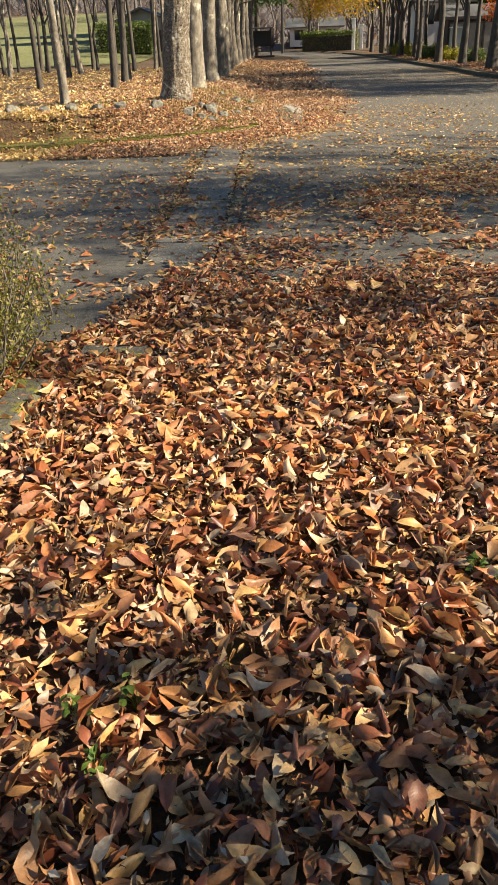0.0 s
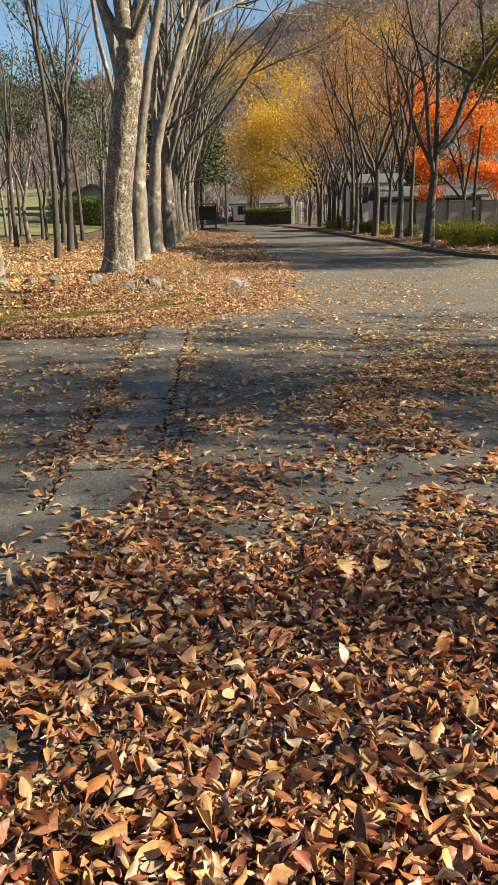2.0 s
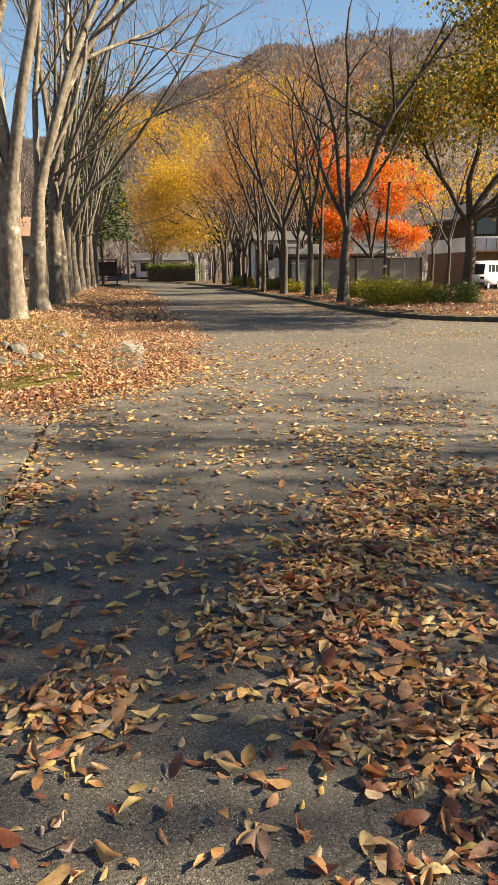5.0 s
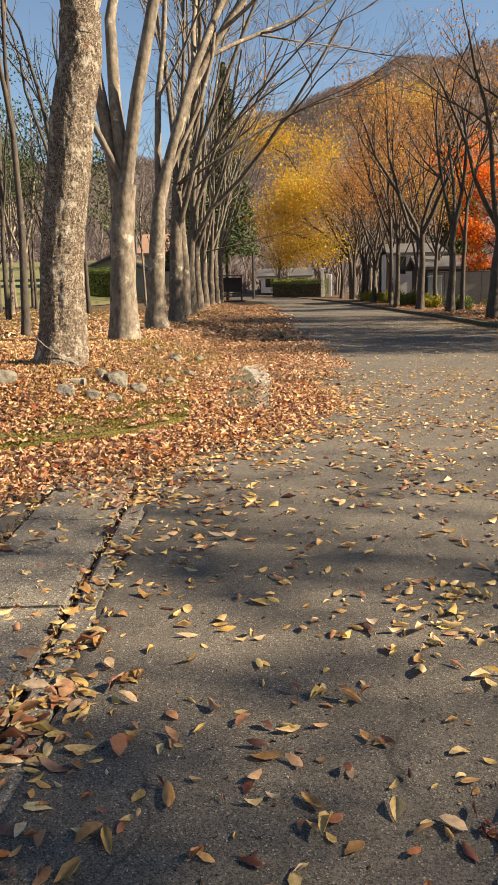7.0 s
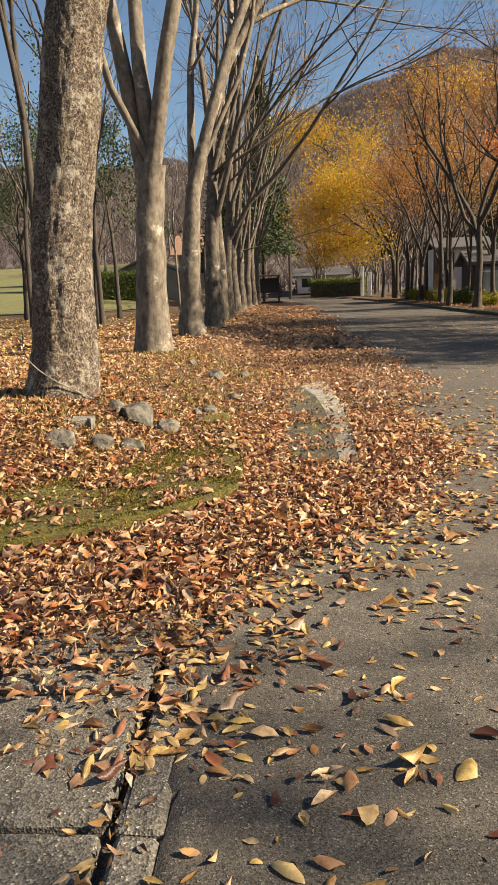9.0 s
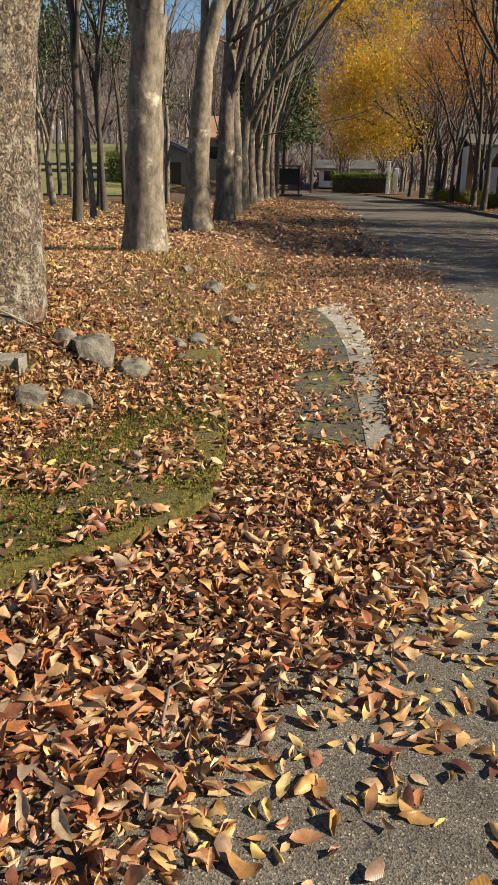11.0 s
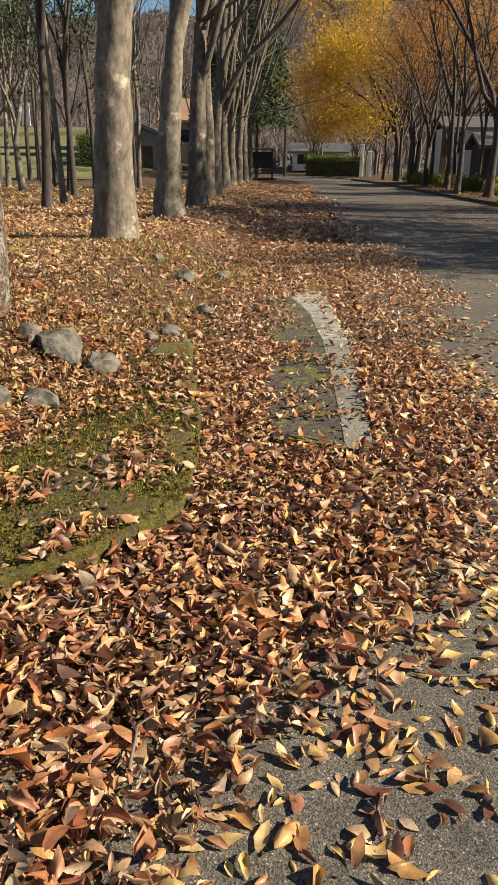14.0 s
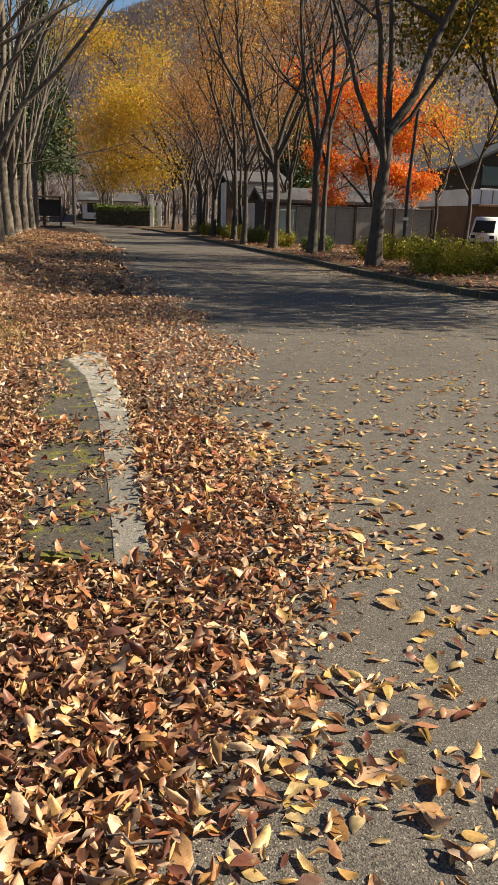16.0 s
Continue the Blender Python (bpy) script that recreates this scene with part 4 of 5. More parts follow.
def shrub(at, size, n, material, seed, label, leaf=0.035, name="shrub", group="shrubs along the verge", stems=40):
    """A twiggy shrub: many thin stems from the ground and small leaves along them."""
    r = np.random.default_rng(seed)
    ob = empty(name, (*at, float(bank(*at))), label, "shrub", group)
    tb, pts = Tubes(), []
    for _ in range(stems):
        a, q = r.uniform(0, 6.28), r.random() ** 0.5
        b = np.array([math.cos(a) * q * size[0] * 0.3, math.sin(a) * q * size[1] * 0.3, -0.03])
        e = np.array([math.cos(a) * q * size[0] * 0.5, math.sin(a) * q * size[1] * 0.5, size[2] * r.uniform(0.55, 1.05) * (1.0 - 0.35 * q)])
        mid = (b + e) / 2 + r.normal(0, 0.05, 3) * max(size) * 0.5
        line = np.array([b, mid, e])
        tb.add(line, [0.007, 0.005, 0.002], 4)
        u = r.random(max(2, n // stems)) * 0.85 + 0.15
        pts.append(np.stack([np.interp(u, [0, .5, 1], line[:, k]) for k in range(3)], -1) + r.normal(0, 0.045 * max(size), (len(u), 3)))
    part("brushwood", tb.mesh("brushwood", M["twig"]), ob)["kind"] = "stuff"
    p = np.concatenate(pts)
    p[:, 2] = np.abs(p[:, 2])
    part("foliage", leaf_mesh("foliage", p, r.uniform(0.6, 1.4, len(p)) * leaf, material, 0.9, False, seed, 0.55), ob)["kind"] = "stuff"


shrub((-0.98, 3.1), (1.15, 1.9, 0.95), 20000, M["leaf_straggly"], 601, "straggly yellow-green shrub with upright twigs", 0.022, group="", stems=170)
for k, (x, y, w, h, m) in enumerate([(7.7, 29.6, 1.9, 1.0, "leaf_shrub"), (8.9, 30.4, 1.7, 0.95, "leaf_shrub"), (10.2, 30.0, 2.0, 0.8, "leaf_hedge"), (8.3, 35.8, 1.7, 0.85, "leaf_shrub"), (9.8, 36.8, 1.8, 0.8, "leaf_shrub"),
                                     (6.9, 44.5, 1.3, 0.8, "leaf_shrub"), (6.5, 48.8, 1.5, 0.9, "leaf_hedge"), (6.3, 54.0, 1.7, 0.9, "leaf_shrub"), (6.0, 61.0, 1.8, 0.9, "leaf_shrub"), (5.9, 67.5, 1.8, 0.9, "leaf_hedge"), (7.6, 41.0, 1.3, 0.7, "leaf_hedge")]):
    shrub((x, y), (w, w * 0.9, h), 4200, M[m], 610 + k, "clipped yellow-green shrub on the verge" if m == "leaf_shrub" else "low dark-green shrub on the verge", 0.075)


def hedge(at, sx, sy, sz, turn, seed, label):
    r = np.random.default_rng(seed)
    ob = empty("hedge", (*at, float(max(bank(*at), 0))), label, "hedge")
    ob.rotation_euler = (0, 0, radians(turn))
    core = box_bm(sx - 0.5, sy - 0.5, sz - 0.3)
    part("core", bm_mesh("core", core, M["bark_dark"]), ob)
    n = int(sx * sz * 900)
    p = np.stack([r.uniform(-sx / 2, sx / 2, n), r.uniform(-sy / 2, sy / 2, n), r.uniform(0, sz, n)], -1)
    side = r.integers(0, 3, n)
    p[side == 0, 1] = -sy / 2 + r.normal(0, 0.12, (side == 0).sum())
    p[side == 1, 2] = sz + r.normal(0, 0.12, (side == 1).sum())
    part("foliage", leaf_mesh("foliage", p, r.uniform(0.09, 0.18, n), M["leaf_hedge"], 0.9, False, seed, 0.6), ob)["kind"] = "stuff"


hedge((0.75, 91.7), 6.4, 1.4, 1.7, 62 + 90, 640, "long clipped dark-green hedge at the bend")
hedge((-17.0, 74.0), 5.0, 2.0, 2.2, 8, 641, "dark-green hedge at the edge of the grass")

# ---- buildings and street things ----
def window(parent, x, y, z, w, h, face=-1):
    """A window in a wall that faces the road: frame, pane, sill."""
    wf = part("window", bm_mesh("window", box_bm(w + 0.12, 0.08, h + 0.12, (x, y, z - 0.06), 0.01), M["dark_wood"]), parent)
    part("pane", bm_mesh("pane", box_bm(w, 0.03, h, (x, y + face * 0.035, z)), M["glass"]), wf)


def gable(parent, w, d, z, rise, over, material, at=(0, 0), along='x'):
    """A pitched roof with thickness and overhang."""
    bm = bmesh.new()
    a, b = (w / 2 + over, d / 2 + over) if along == 'x' else (d / 2 + over, w / 2 + over)
    prof = [(-b, z - over * rise / b), (0, z + rise), (b, z - over * rise / b), (b, z - over * rise / b - 0.16), (0, z + rise - 0.18), (-b, z - over * rise / b - 0.16)]
    ring = []
    for s in (-a, a):
        ring.append([bm.verts.new(((s, p, q) if along == 'x' else (p, s, q))) for p, q in prof])
    for i in range(6):
        j = (i + 1) % 6
        bm.faces.new((ring[0][i], ring[0][j], ring[1][j], ring[1][i]))
    bm.faces.new(ring[0])
    bm.faces.new(ring[1][::-1])
    bmesh.ops.recalc_face_normals(bm, faces=bm.faces)
    bmesh.ops.translate(bm, verts=bm.verts, vec=(at[0], at[1], 0))
    return part("roof", bm_mesh("roof", bm, material), parent)


def wall_block(parent, w, d, h, material, at=(0, 0, 0), rise=0.0, along='x', name="wall"):
    bm = box_bm(w, d, h, at)
    if rise:
        top = [v for v in bm.verts if v.co.z > at[2] + h - 0.01]
        for s in (-1, 1):
            vs = [v for v in top if ((v.co.x - at[0]) if along == 'x' else (v.co.y - at[1])) * s > 0]
            vs.sort(key=lambda v: v.co.y if along == 'x' else v.co.x)
            mid = bm.verts.new(((at[0] + s * w / 2, at[1], at[2] + h + rise) if along == 'x' else (at[0], at[1] + s * d / 2, at[2] + h + rise)))
            bm.faces.new((vs[0], mid, vs[1]))
    return part(name, bm_mesh(name, bm, material), parent)


# cabin in the grove
cabin = empty("cabin", (-16.2, 80.0, float(bank(-16.2, 80))), "small tan cabin with a dark gable roof", "cabin")
wall_block(cabin, 6.0, 5.0, 2.6, M["tan_wall"], (0, 0, -0.6), 1.2, 'y')
gable(cabin, 6.0, 5.0, 2.0, 1.3, 0.5, M["roof_dark"], along='y')
window(cabin, -1.2, -2.5, 0.6, 1.0, 0.9)
part("door", bm_mesh("door", box_bm(0.9, 0.06, 2.0, (1.4, -2.52, -0.6), 0.01), M["brown_wood"]), cabin)
lodge = empty("lodge", (-12.0, 92.0, float(bank(-12.0, 92))), "lodge with a sunlit rust-coloured roof", "house")
wall_block(lodge, 7.0, 6.0, 5.0, M["tan_wall"], (0, 0, -0.5), 1.6, 'x')
gable(lodge, 7.0, 6.0, 4.6, 1.8, 0.7, M["roof_rust"])
window(lodge, -1.5, -3.0, 2.4, 1.2, 1.0)
window(lodge, 1.6, -3.0, 2.4, 1.2, 1.0)

# white building behind the far row
shed = empty("white_building", (8.6, 63.5, 0.1), "white rendered building with a low grey roof", "building")
wall_block(shed, 3.2, 7.0, 3.3, M["white_wall"])
gable(shed, 3.2, 7.0, 3.3, 0.7, 0.4, M["roof_dark"], along='x')
window(shed, -1.0, -3.5, 1.9, 0.5, 1.0)
part("door", bm_mesh("door", box_bm(1.0, 0.08, 2.0, (0.9, -3.52, 0.1), 0.01), M["grey_panel"]), shed)
part("post", bm_mesh("post", box_bm(0.35, 0.35, 3.3, (-1.8, -3.6, 0), 0.02), M["brown_wood"]), shed)

hall = empty("far_hall", (-1.2, 124.0, 0.4), "low white hall seen far down the road", "building")
wall_block(hall, 7.0, 6.0, 2.6, M["white_wall"])
gable(hall, 7.0, 6.0, 2.6, 1.0, 0.6, M["roof_dark"])
for k in range(3):
    window(hall, -2.2 + 2.2 * k, -3.0, 0.9, 1.2, 1.1)

# panelled fence
fence = empty("panel_fence", (10.9, 47.5, 0.13), "grey weathered panel fence with dark posts, toned as shaded", "fence")
for k in range(8):
    bm = box_bm(0.9, 0.05, 1.62, (-3.2 + 0.93 * k, 0, 0.05), 0.006)
    part("panel", bm_mesh("panel", bm, M["grey_panel"]), fence)
for k in range(5):
    part("post", bm_mesh("post", box_bm(0.12, 0.1, 1.75, (-3.66 + 1.86 * k, -0.07, 0), 0.01), M["dark_wood"]), fence)
part("cap", bm_mesh("cap", box_bm(7.6, 0.16, 0.06, (0.05, 0, 1.67), 0.01), M["roof_dark"]), fence)

outhouse = empty("outhouse", (11.3, 56.0, 0.13), "low dark outbuilding with a shallow grey roof", "building")
wall_block(outhouse, 6.5, 4.0, 2.2, M["dark_wood"])
gable(outhouse, 6.5, 4.0, 2.2, 0.6, 0.4, M["roof_dark"])

# two-storey house
house = empty("house", (26.1, 63.0, float(bank(26.1, 63.0))), "two-storey dark timber house with a white upper band", "house")
wall_block(house, 9.0, 8.0, 2.7, M["brown_wood"])
wall_block(house, 9.2, 8.2, 1.0, M["white_wall"], (0, 0, 2.7))
wall_block(house, 9.0, 8.0, 1.7, M["dark_wood"], (0, 0, 3.7), 2.0, 'y')
gable(house, 9.0, 8.0, 5.4, 2.2, 1.1, M["roof_dark"], along='y')
for k in range(3):
    window(house, -3 + 2.6 * k, -4.0, 3.95, 1.4, 1.1)
    window(house, -3 + 2.6 * k, -4.0, 0.8, 1.3, 1.2)
balcony = part("balcony", bm_mesh("balcony", box_bm(8.6, 1.2, 0.15, (0, -4.7, 2.65), 0.02), M["brown_wood"]), house)
part("rail", bm_mesh("rail", box_bm(8.6, 0.07, 0.1, (0, -5.25, 3.6), 0.01), M["white_wall"]), balcony)
for k in range(12):
    part("baluster", bm_mesh("baluster", box_bm(0.06, 0.05, 0.82, (-4.2 + 0.76 * k, -5.25, 2.8)), M["brown_wood"]), balcony)
for k, x in enumerate((2.2, 4.8)):
    bm = box_bm(0.22, 0.22, 4.2, (0, 0, 0), 0.02)
    bmesh.ops.transform(bm, matrix=pose(x, -5.6, 0, 0, 22, 0), verts=bm.verts)
    part("brace", bm_mesh("brace", bm, M["dark_wood"]), house)


def van(at, turn):
    """A small boxy van."""
    ob = empty("van", at, "small white boxy van parked by the house", "van")
    ob.rotation_euler = (0, 0, radians(turn))
    bm = bmesh.new()
    prof = [(-1.65, 0.3), (-1.68, 0.75), (-1.6, 0.95), (-1.15, 1.75), (-0.9, 1.86), (1.5, 1.86), (1.66, 1.7), (1.68, 0.3)]
    for s in (-0.73, 0.73):
        bm.faces.new([bm.verts.new((x, s * (0.92 if z > 1.2 else 1), z)) for x, z in prof])
    bm.verts.ensure_lookup_table()
    n = len(prof)
    for i in range(n):
        j = (i + 1) % n
        bm.faces.new((bm.verts[i], bm.verts[j], bm.verts[n + j], bm.verts[n + i]))
    bmesh.ops.recalc_face_normals(bm, faces=bm.faces)
    bmesh.ops.bevel(bm, geom=list(bm.edges), offset=0.04, segments=2, affect='EDGES')
    body = part("body", bm_mesh("body", bm, M["metal_white"], True), ob)
    ws = bmesh.new()
    ws.faces.new([ws.verts.new(p) for p in ((-1.63, -0.6, 1.0), (-1.63, 0.6, 1.0), (-1.24, 0.55, 1.66), (-1.24, -0.55, 1.66))])
    bmesh.ops.solidify(ws, geom=list(ws.faces), thickness=0.02)
    part("windscreen", bm_mesh("windscreen", ws, M["glass"]), body)
    for s in (-1, 1):
        for x, w in ((-0.75, 0.55), (0.0, 0.7), (0.95, 0.85)):
            part("side_window", bm_mesh("side_window", box_bm(w, 0.03, 0.5, (x, s * 0.70, 1.12), 0.01), M["glass"]), body)
        part("headlight", bm_mesh("headlight", box_bm(0.06, 0.26, 0.18, (-1.69, s * 0.52, 0.68), 0.02), M["glass"]), body)
        for x in (-1.05, 1.1):
            w = bmesh.new()
            bmesh.ops.create_cone(w, cap_ends=True, segments=20, radius1=0.28, radius2=0.28, depth=0.17, matrix=pose(x, s * 0.66, 0.28, 90))
            wh = part("wheel", bm_mesh("wheel", w, M["rubber"]), ob)
            w = bmesh.new()
            bmesh.ops.create_cone(w, cap_ends=True, segments=16, radius1=0.16, radius2=0.15, depth=0.19, matrix=pose(x, s * 0.66, 0.28, 90))
            part("rim", bm_mesh("rim", w, M["metal_white"]), wh)
    part("bumper", bm_mesh("bumper", box_bm(0.1, 1.42, 0.2, (-1.7, 0, 0.3), 0.03), M["rubber"]), ob)


van((21.4, 55.0, float(bank(21.4, 55.0))), 50)

# notice board with a small roof
kiosk = empty("notice_board", (-5.35, 77.0, float(max(bank(-5.35, 77), 0))), "roofed dark timber notice board on two posts", "notice board")
for x in (-0.95, 0.95):
    part("post", bm_mesh("post", box_bm(0.16, 0.16, 2.3, (x, 0, 0), 0.01), M["dark_wood"]), kiosk)
part("board", bm_mesh("board", box_bm(1.76, 0.08, 1.25, (0, 0, 0.9), 0.01), M["dark_wood"]), kiosk)
for z in (0.45, 0.72):
    part("rail", bm_mesh("rail", box_bm(1.74, 0.06, 0.09, (0, 0, z), 0.01), M["brown_wood"]), kiosk)
part("roof", bm_mesh("roof", box_bm(2.4, 0.9, 0.12, (0, 0, 2.3), 0.02), M["roof_dark"]), kiosk)
part("plinth", bm_mesh("plinth", box_bm(2.6, 0.7, 0.22, (0, -0.1, -0.05), 0.03), M["dark_wood"]), kiosk)


def pole(at, h, rad, name, label, material, lean=0.0):
    ob = empty(name, (*at, float(bank(*at))), label, "pole")
    tb = Tubes()
    tb.add([(0, 0, -0.1), (0, 0, h * 0.5), (lean, 0, h)], [rad, rad * 0.95, rad * 0.85], 10)
    part("shaft", tb.mesh("shaft", material), ob)
    part("cap", bm_mesh("cap", box_bm(rad * 2, rad * 2, 0.05, (lean, 0, h - 0.01), 0.01), material), ob)
    part("band", bm_mesh("band", box_bm(rad * 2.3, rad * 2.3, 0.1, (0, 0, 1.2), 0.01), M["metal_white"]), ob)


pole((10.35, 39.35), 4.85, 0.07, "steel_pole", "slim dark steel pole standing among shrubs", M["metal_dark"], 0.12)
utility = empty("utility_pole", (-4.4, 96, 0.0), "tall utility pole with a crossarm and cables", "utility pole")
tb = Tubes()
tb.add([(0, 0, -0.3), (0, 0, 5), (0, 0, 10)], [0.16, 0.14, 0.1], 10)
part("shaft", tb.mesh("shaft", M["metal_dark"]), utility)
part("crossarm", bm_mesh("crossarm", box_bm(1.6, 0.1, 0.1, (0, 0, 8.9), 0.01), M["metal_dark"]), utility)

for k, (x, y) in enumerate([(3.3, 90.0), (4.2, 92.5)]):
    g = empty("gate_post", (x, y, 0.0), "square white gate post at the bend", "gate post", "gate posts")
    part("shaft", bm_mesh("shaft", box_bm(0.35, 0.35, 3.0 if k == 0 else 2.4, (0, 0, 0), 0.02), M["metal_white"]), g)
    part("cap", bm_mesh("cap", box_bm(0.42, 0.42, 0.08, (0, 0, 3.0 if k == 0 else 2.4), 0.02), M["metal_white"]), g)

cab = empty("utility_cabinet", (7.6, 47.0, 0.13), "grey-green steel utility cabinet on a plinth", "utility cabinet")
part("body", bm_mesh("body", box_bm(0.62, 0.45, 1.35, (0, 0, 0.12), 0.02), M["green_box"]), cab)
part("plinth", bm_mesh("plinth", box_bm(0.7, 0.52, 0.14, (0, 0, -0.02), 0.01), M["concrete"]), cab)
part("lid", bm_mesh("lid", box_bm(0.7, 0.52, 0.05, (0, 0, 1.47), 0.01), M["metal_white"]), cab)

sign = empty("signboard", (-19.0, 62.0, float(bank(-19, 62))), "white signboard on a slim post", "sign")
part("post", bm_mesh("post", box_bm(0.08, 0.08, 4.4, (0, 0, 0), 0.01), M["metal_dark"]), sign)
part("board", bm_mesh("board", box_bm(0.55, 0.05, 1.3, (0, -0.06, 3.2), 0.01), M["metal_white"]), sign)

tagged(new("grass_slope", grid_mesh("grass_slope", np.linspace(-70, -14, 50), np.linspace(62, 108, 40), lambda x, y: bank(x, y) + 0.05 + 0.04 * vnoise(x, y, 1.0), M["slope"])),
       "dull green mown grass slope beyond the grove", "grass slope", kind="structure")

# ---- fallen leaves ----
def scatter(n, x0, x1, y0, y1, keep, seed):
    r = np.random.default_rng(seed)
    x, y = r.uniform(x0, x1, n), r.uniform(y0, y1, n)
    k = r.random(n) < keep(x, y)
    return x[k], y[k], r


def litter(name, x, y, r, size, material, label, tilt, fine, seed, lift=0.002, heap=0.03, curl=1.0, rich=False):
    z = np.maximum(bank(x, y), 0.0) + lift + heap * r.random(len(x))
    z = np.where(y < 4.6, np.maximum(z, 0.003 + heap * r.random(len(x))), z)
    z = np.where(on_moss(x, y), np.maximum(z, 0.096), np.where(on_slab(x, y), np.maximum(z, 0.036), z))
    return tagged(new(name, leaf_mesh(name, np.stack([x, y, z], -1), size * np.clip(r.lognormal(-0.3, 0.34, len(x)), 0.35, 1.4), material, tilt, fine, seed, curl=curl, rest=True, rich=rich)), label, "fallen leaves", kind="stuff")


def near_pile(x, y):
    e = 5.05 + (vnoise(x, y, 0.6) - 0.5) * 1.0 - 0.35 * np.clip(x - 0.9, 0, 2) - 2.4 * np.clip(-x - 0.05, 0, 0.5)
    bare = (np.abs(x + 0.2) < 0.24) & (np.abs(y - 3.46) < 0.06)
    return np.clip((e - y) / 0.5, 0.0, 1.0) * np.where(bare, 0.12, 1)


def verge_edge(y):
    return np.interp(y, [10.6, 11.0, 11.3, 11.7, 12.25, 12.6, 13.1, 13.5, 14.27, 15.2, 17.5, 20.5, 24, 31, 42, 55, 75], [-9, -.95, -.7, -.63, -.55, -.33, .1, .4, .88, 1.1, 1.1, 1.5, 1.15, .9, .4, -.6, -2.0])


def on_moss(x, y):
    o, i = np.array(MOSS_OUT), np.array(MOSS_IN)
    yo = np.interp(x, o[:6, 0], o[:6, 1])
    yi = np.interp(x, i[:6, 0], i[:6, 1])
    a = (x < -0.45) & (y > yo) & (y < yi + 0.1)
    xo = np.interp(y, o[5:, 1], o[5:, 0])
    xi = np.interp(y, i[5:, 1], i[5:, 0])
    return a | ((y > 14.2) & (y < 16.4) & (x < xo) & (x > xi - 0.1))


def on_slab(x, y):
    return (y > 15.0) & (y < 19.5) & (x < np.interp(y, [15, 17.3, 19.7], [.36, .29, .05])) & (x > np.interp(y, [15, 17.3, 19.0], [-.15, -.28, -.38]))


def verge_cover(x, y):
    e = verge_edge(y) + (vnoise(x, y, 0.8) - 0.5) * 0.7
    k = np.clip((e - x) / 0.35, 0, 1)
    k = np.where(on_moss(x, y), np.where(y > 15.2, 0.35, 0.09) + 0.45 * (vnoise(x, y, 0.3) > 0.62), k)
    k = np.where(on_slab(x, y), 0.05 + 0.18 * (vnoise(x, y, 0.28) > 0.7) + 0.7 * np.clip((-0.2 - x + 0.4 * (vnoise(x, y, 0.3) - 0.5)) / 0.12, 0, 1), k)
    k = np.where((x < -1.0) & (y > 14.5), k * (0.5 + 0.5 * vnoise(x, y, 0.8)), k)
    return k


CLUMPS = ((0.2, 13.1, 0.12), (0.4, 13.03, 0.14), (0.56, 13.45, 0.12), (0.33, 13.55, 0.14), (0.27, 13.22, 0.1), (0.73, 13.9, 0.12), (0.82, 13.76, 0.14), (1.07, 13.77, 0.12), (0.66, 13.6, 0.14),
          (-0.1, 9.4, 0.15), (-0.04, 9.1, 0.1), (-0.14, 9.75, 0.1), (-0.75, 10.25, 0.25), (-0.62, 9.7, 0.14), (0.22, 12.85, 0.1), (0.02, 12.86, 0.1), (1.2, 7.75, 0.25), (1.48, 8.07, 0.25), (1.1, 7.4, 0.22), (0.41, 6.95, 0.22), (1.45, 7.5, 0.25), (1.85, 8.8, 0.3), (2.1, 8.95, 0.3))


def road_cover(x, y):
    c = vnoise(x, y, 0.9) * 0.5 + vnoise(x + 40, y, 0.35) * 0.5
    seam = np.exp(-((x - 0.075 + 0.068 * (y - 6.0)) / 0.09) ** 2) + np.exp(-((x + 0.56 + 0.068 * (y - 6.0)) / 0.12) ** 2)
    seam = seam * np.where(y > 11, 0.35, 1) * (y < 12.6) * (y > 5.3) * (0.3 + vnoise(x, y, 0.4))
    much = np.interp(y, [4.3, 5.2, 6.5, 8.3, 9.5, 12, 13.5, 15], [1.0, 0.85, 0.8, 0.7, 0.42, 0.34, 0.3, 0.12])
    right = np.clip((x - 0.4) / 1.2, 0.35 + 0.3 * (y < 6), 1.0)
    side = np.exp(-((x - 1.7) / 0.8) ** 2 - ((y - 8.4) / 1.5) ** 2)
    heap = np.clip((c - 0.59 + 0.20 * much * right + 0.12 * side) * 7, 0, 1)
    out = x - verge_edge(y)
    fringe = (y > 11.5) * np.exp(-np.clip(out, 0, 9) / np.interp(y, [13, 15], [0.5, 0.25])) * np.interp(y, [16, 18], [1, 0]) * np.clip((vnoise(x + 9, y + 3, 0.32) * 0.6 + vnoise(x, y + 30, 0.12) * 0.4 - 0.44) * 9, 0, 1)
    for cx, cy, cr in CLUMPS:
        fringe = np.maximum(fringe, 0.8 * np.exp(-((x - cx) ** 2 + (y - cy) ** 2) / cr ** 2) * (0.5 + vnoise(x, y, 0.1)))
    return np.clip(0.9 * fringe + 0.045 + 0.03 * much + 0.75 * heap * much * right + 0.25 * seam, 0, 1) * (x > left_edge(y)) * (1 - verge_cover(x, y)) * (x < kerb_x(y)) * np.where((x < -0.3) & (y < 6.0), 0.3, 1) * np.clip(np.minimum(x + 4.0, 5.0 - x) / 1.6 - 0.6 * vnoise(x, y, 0.9), 0, 1)


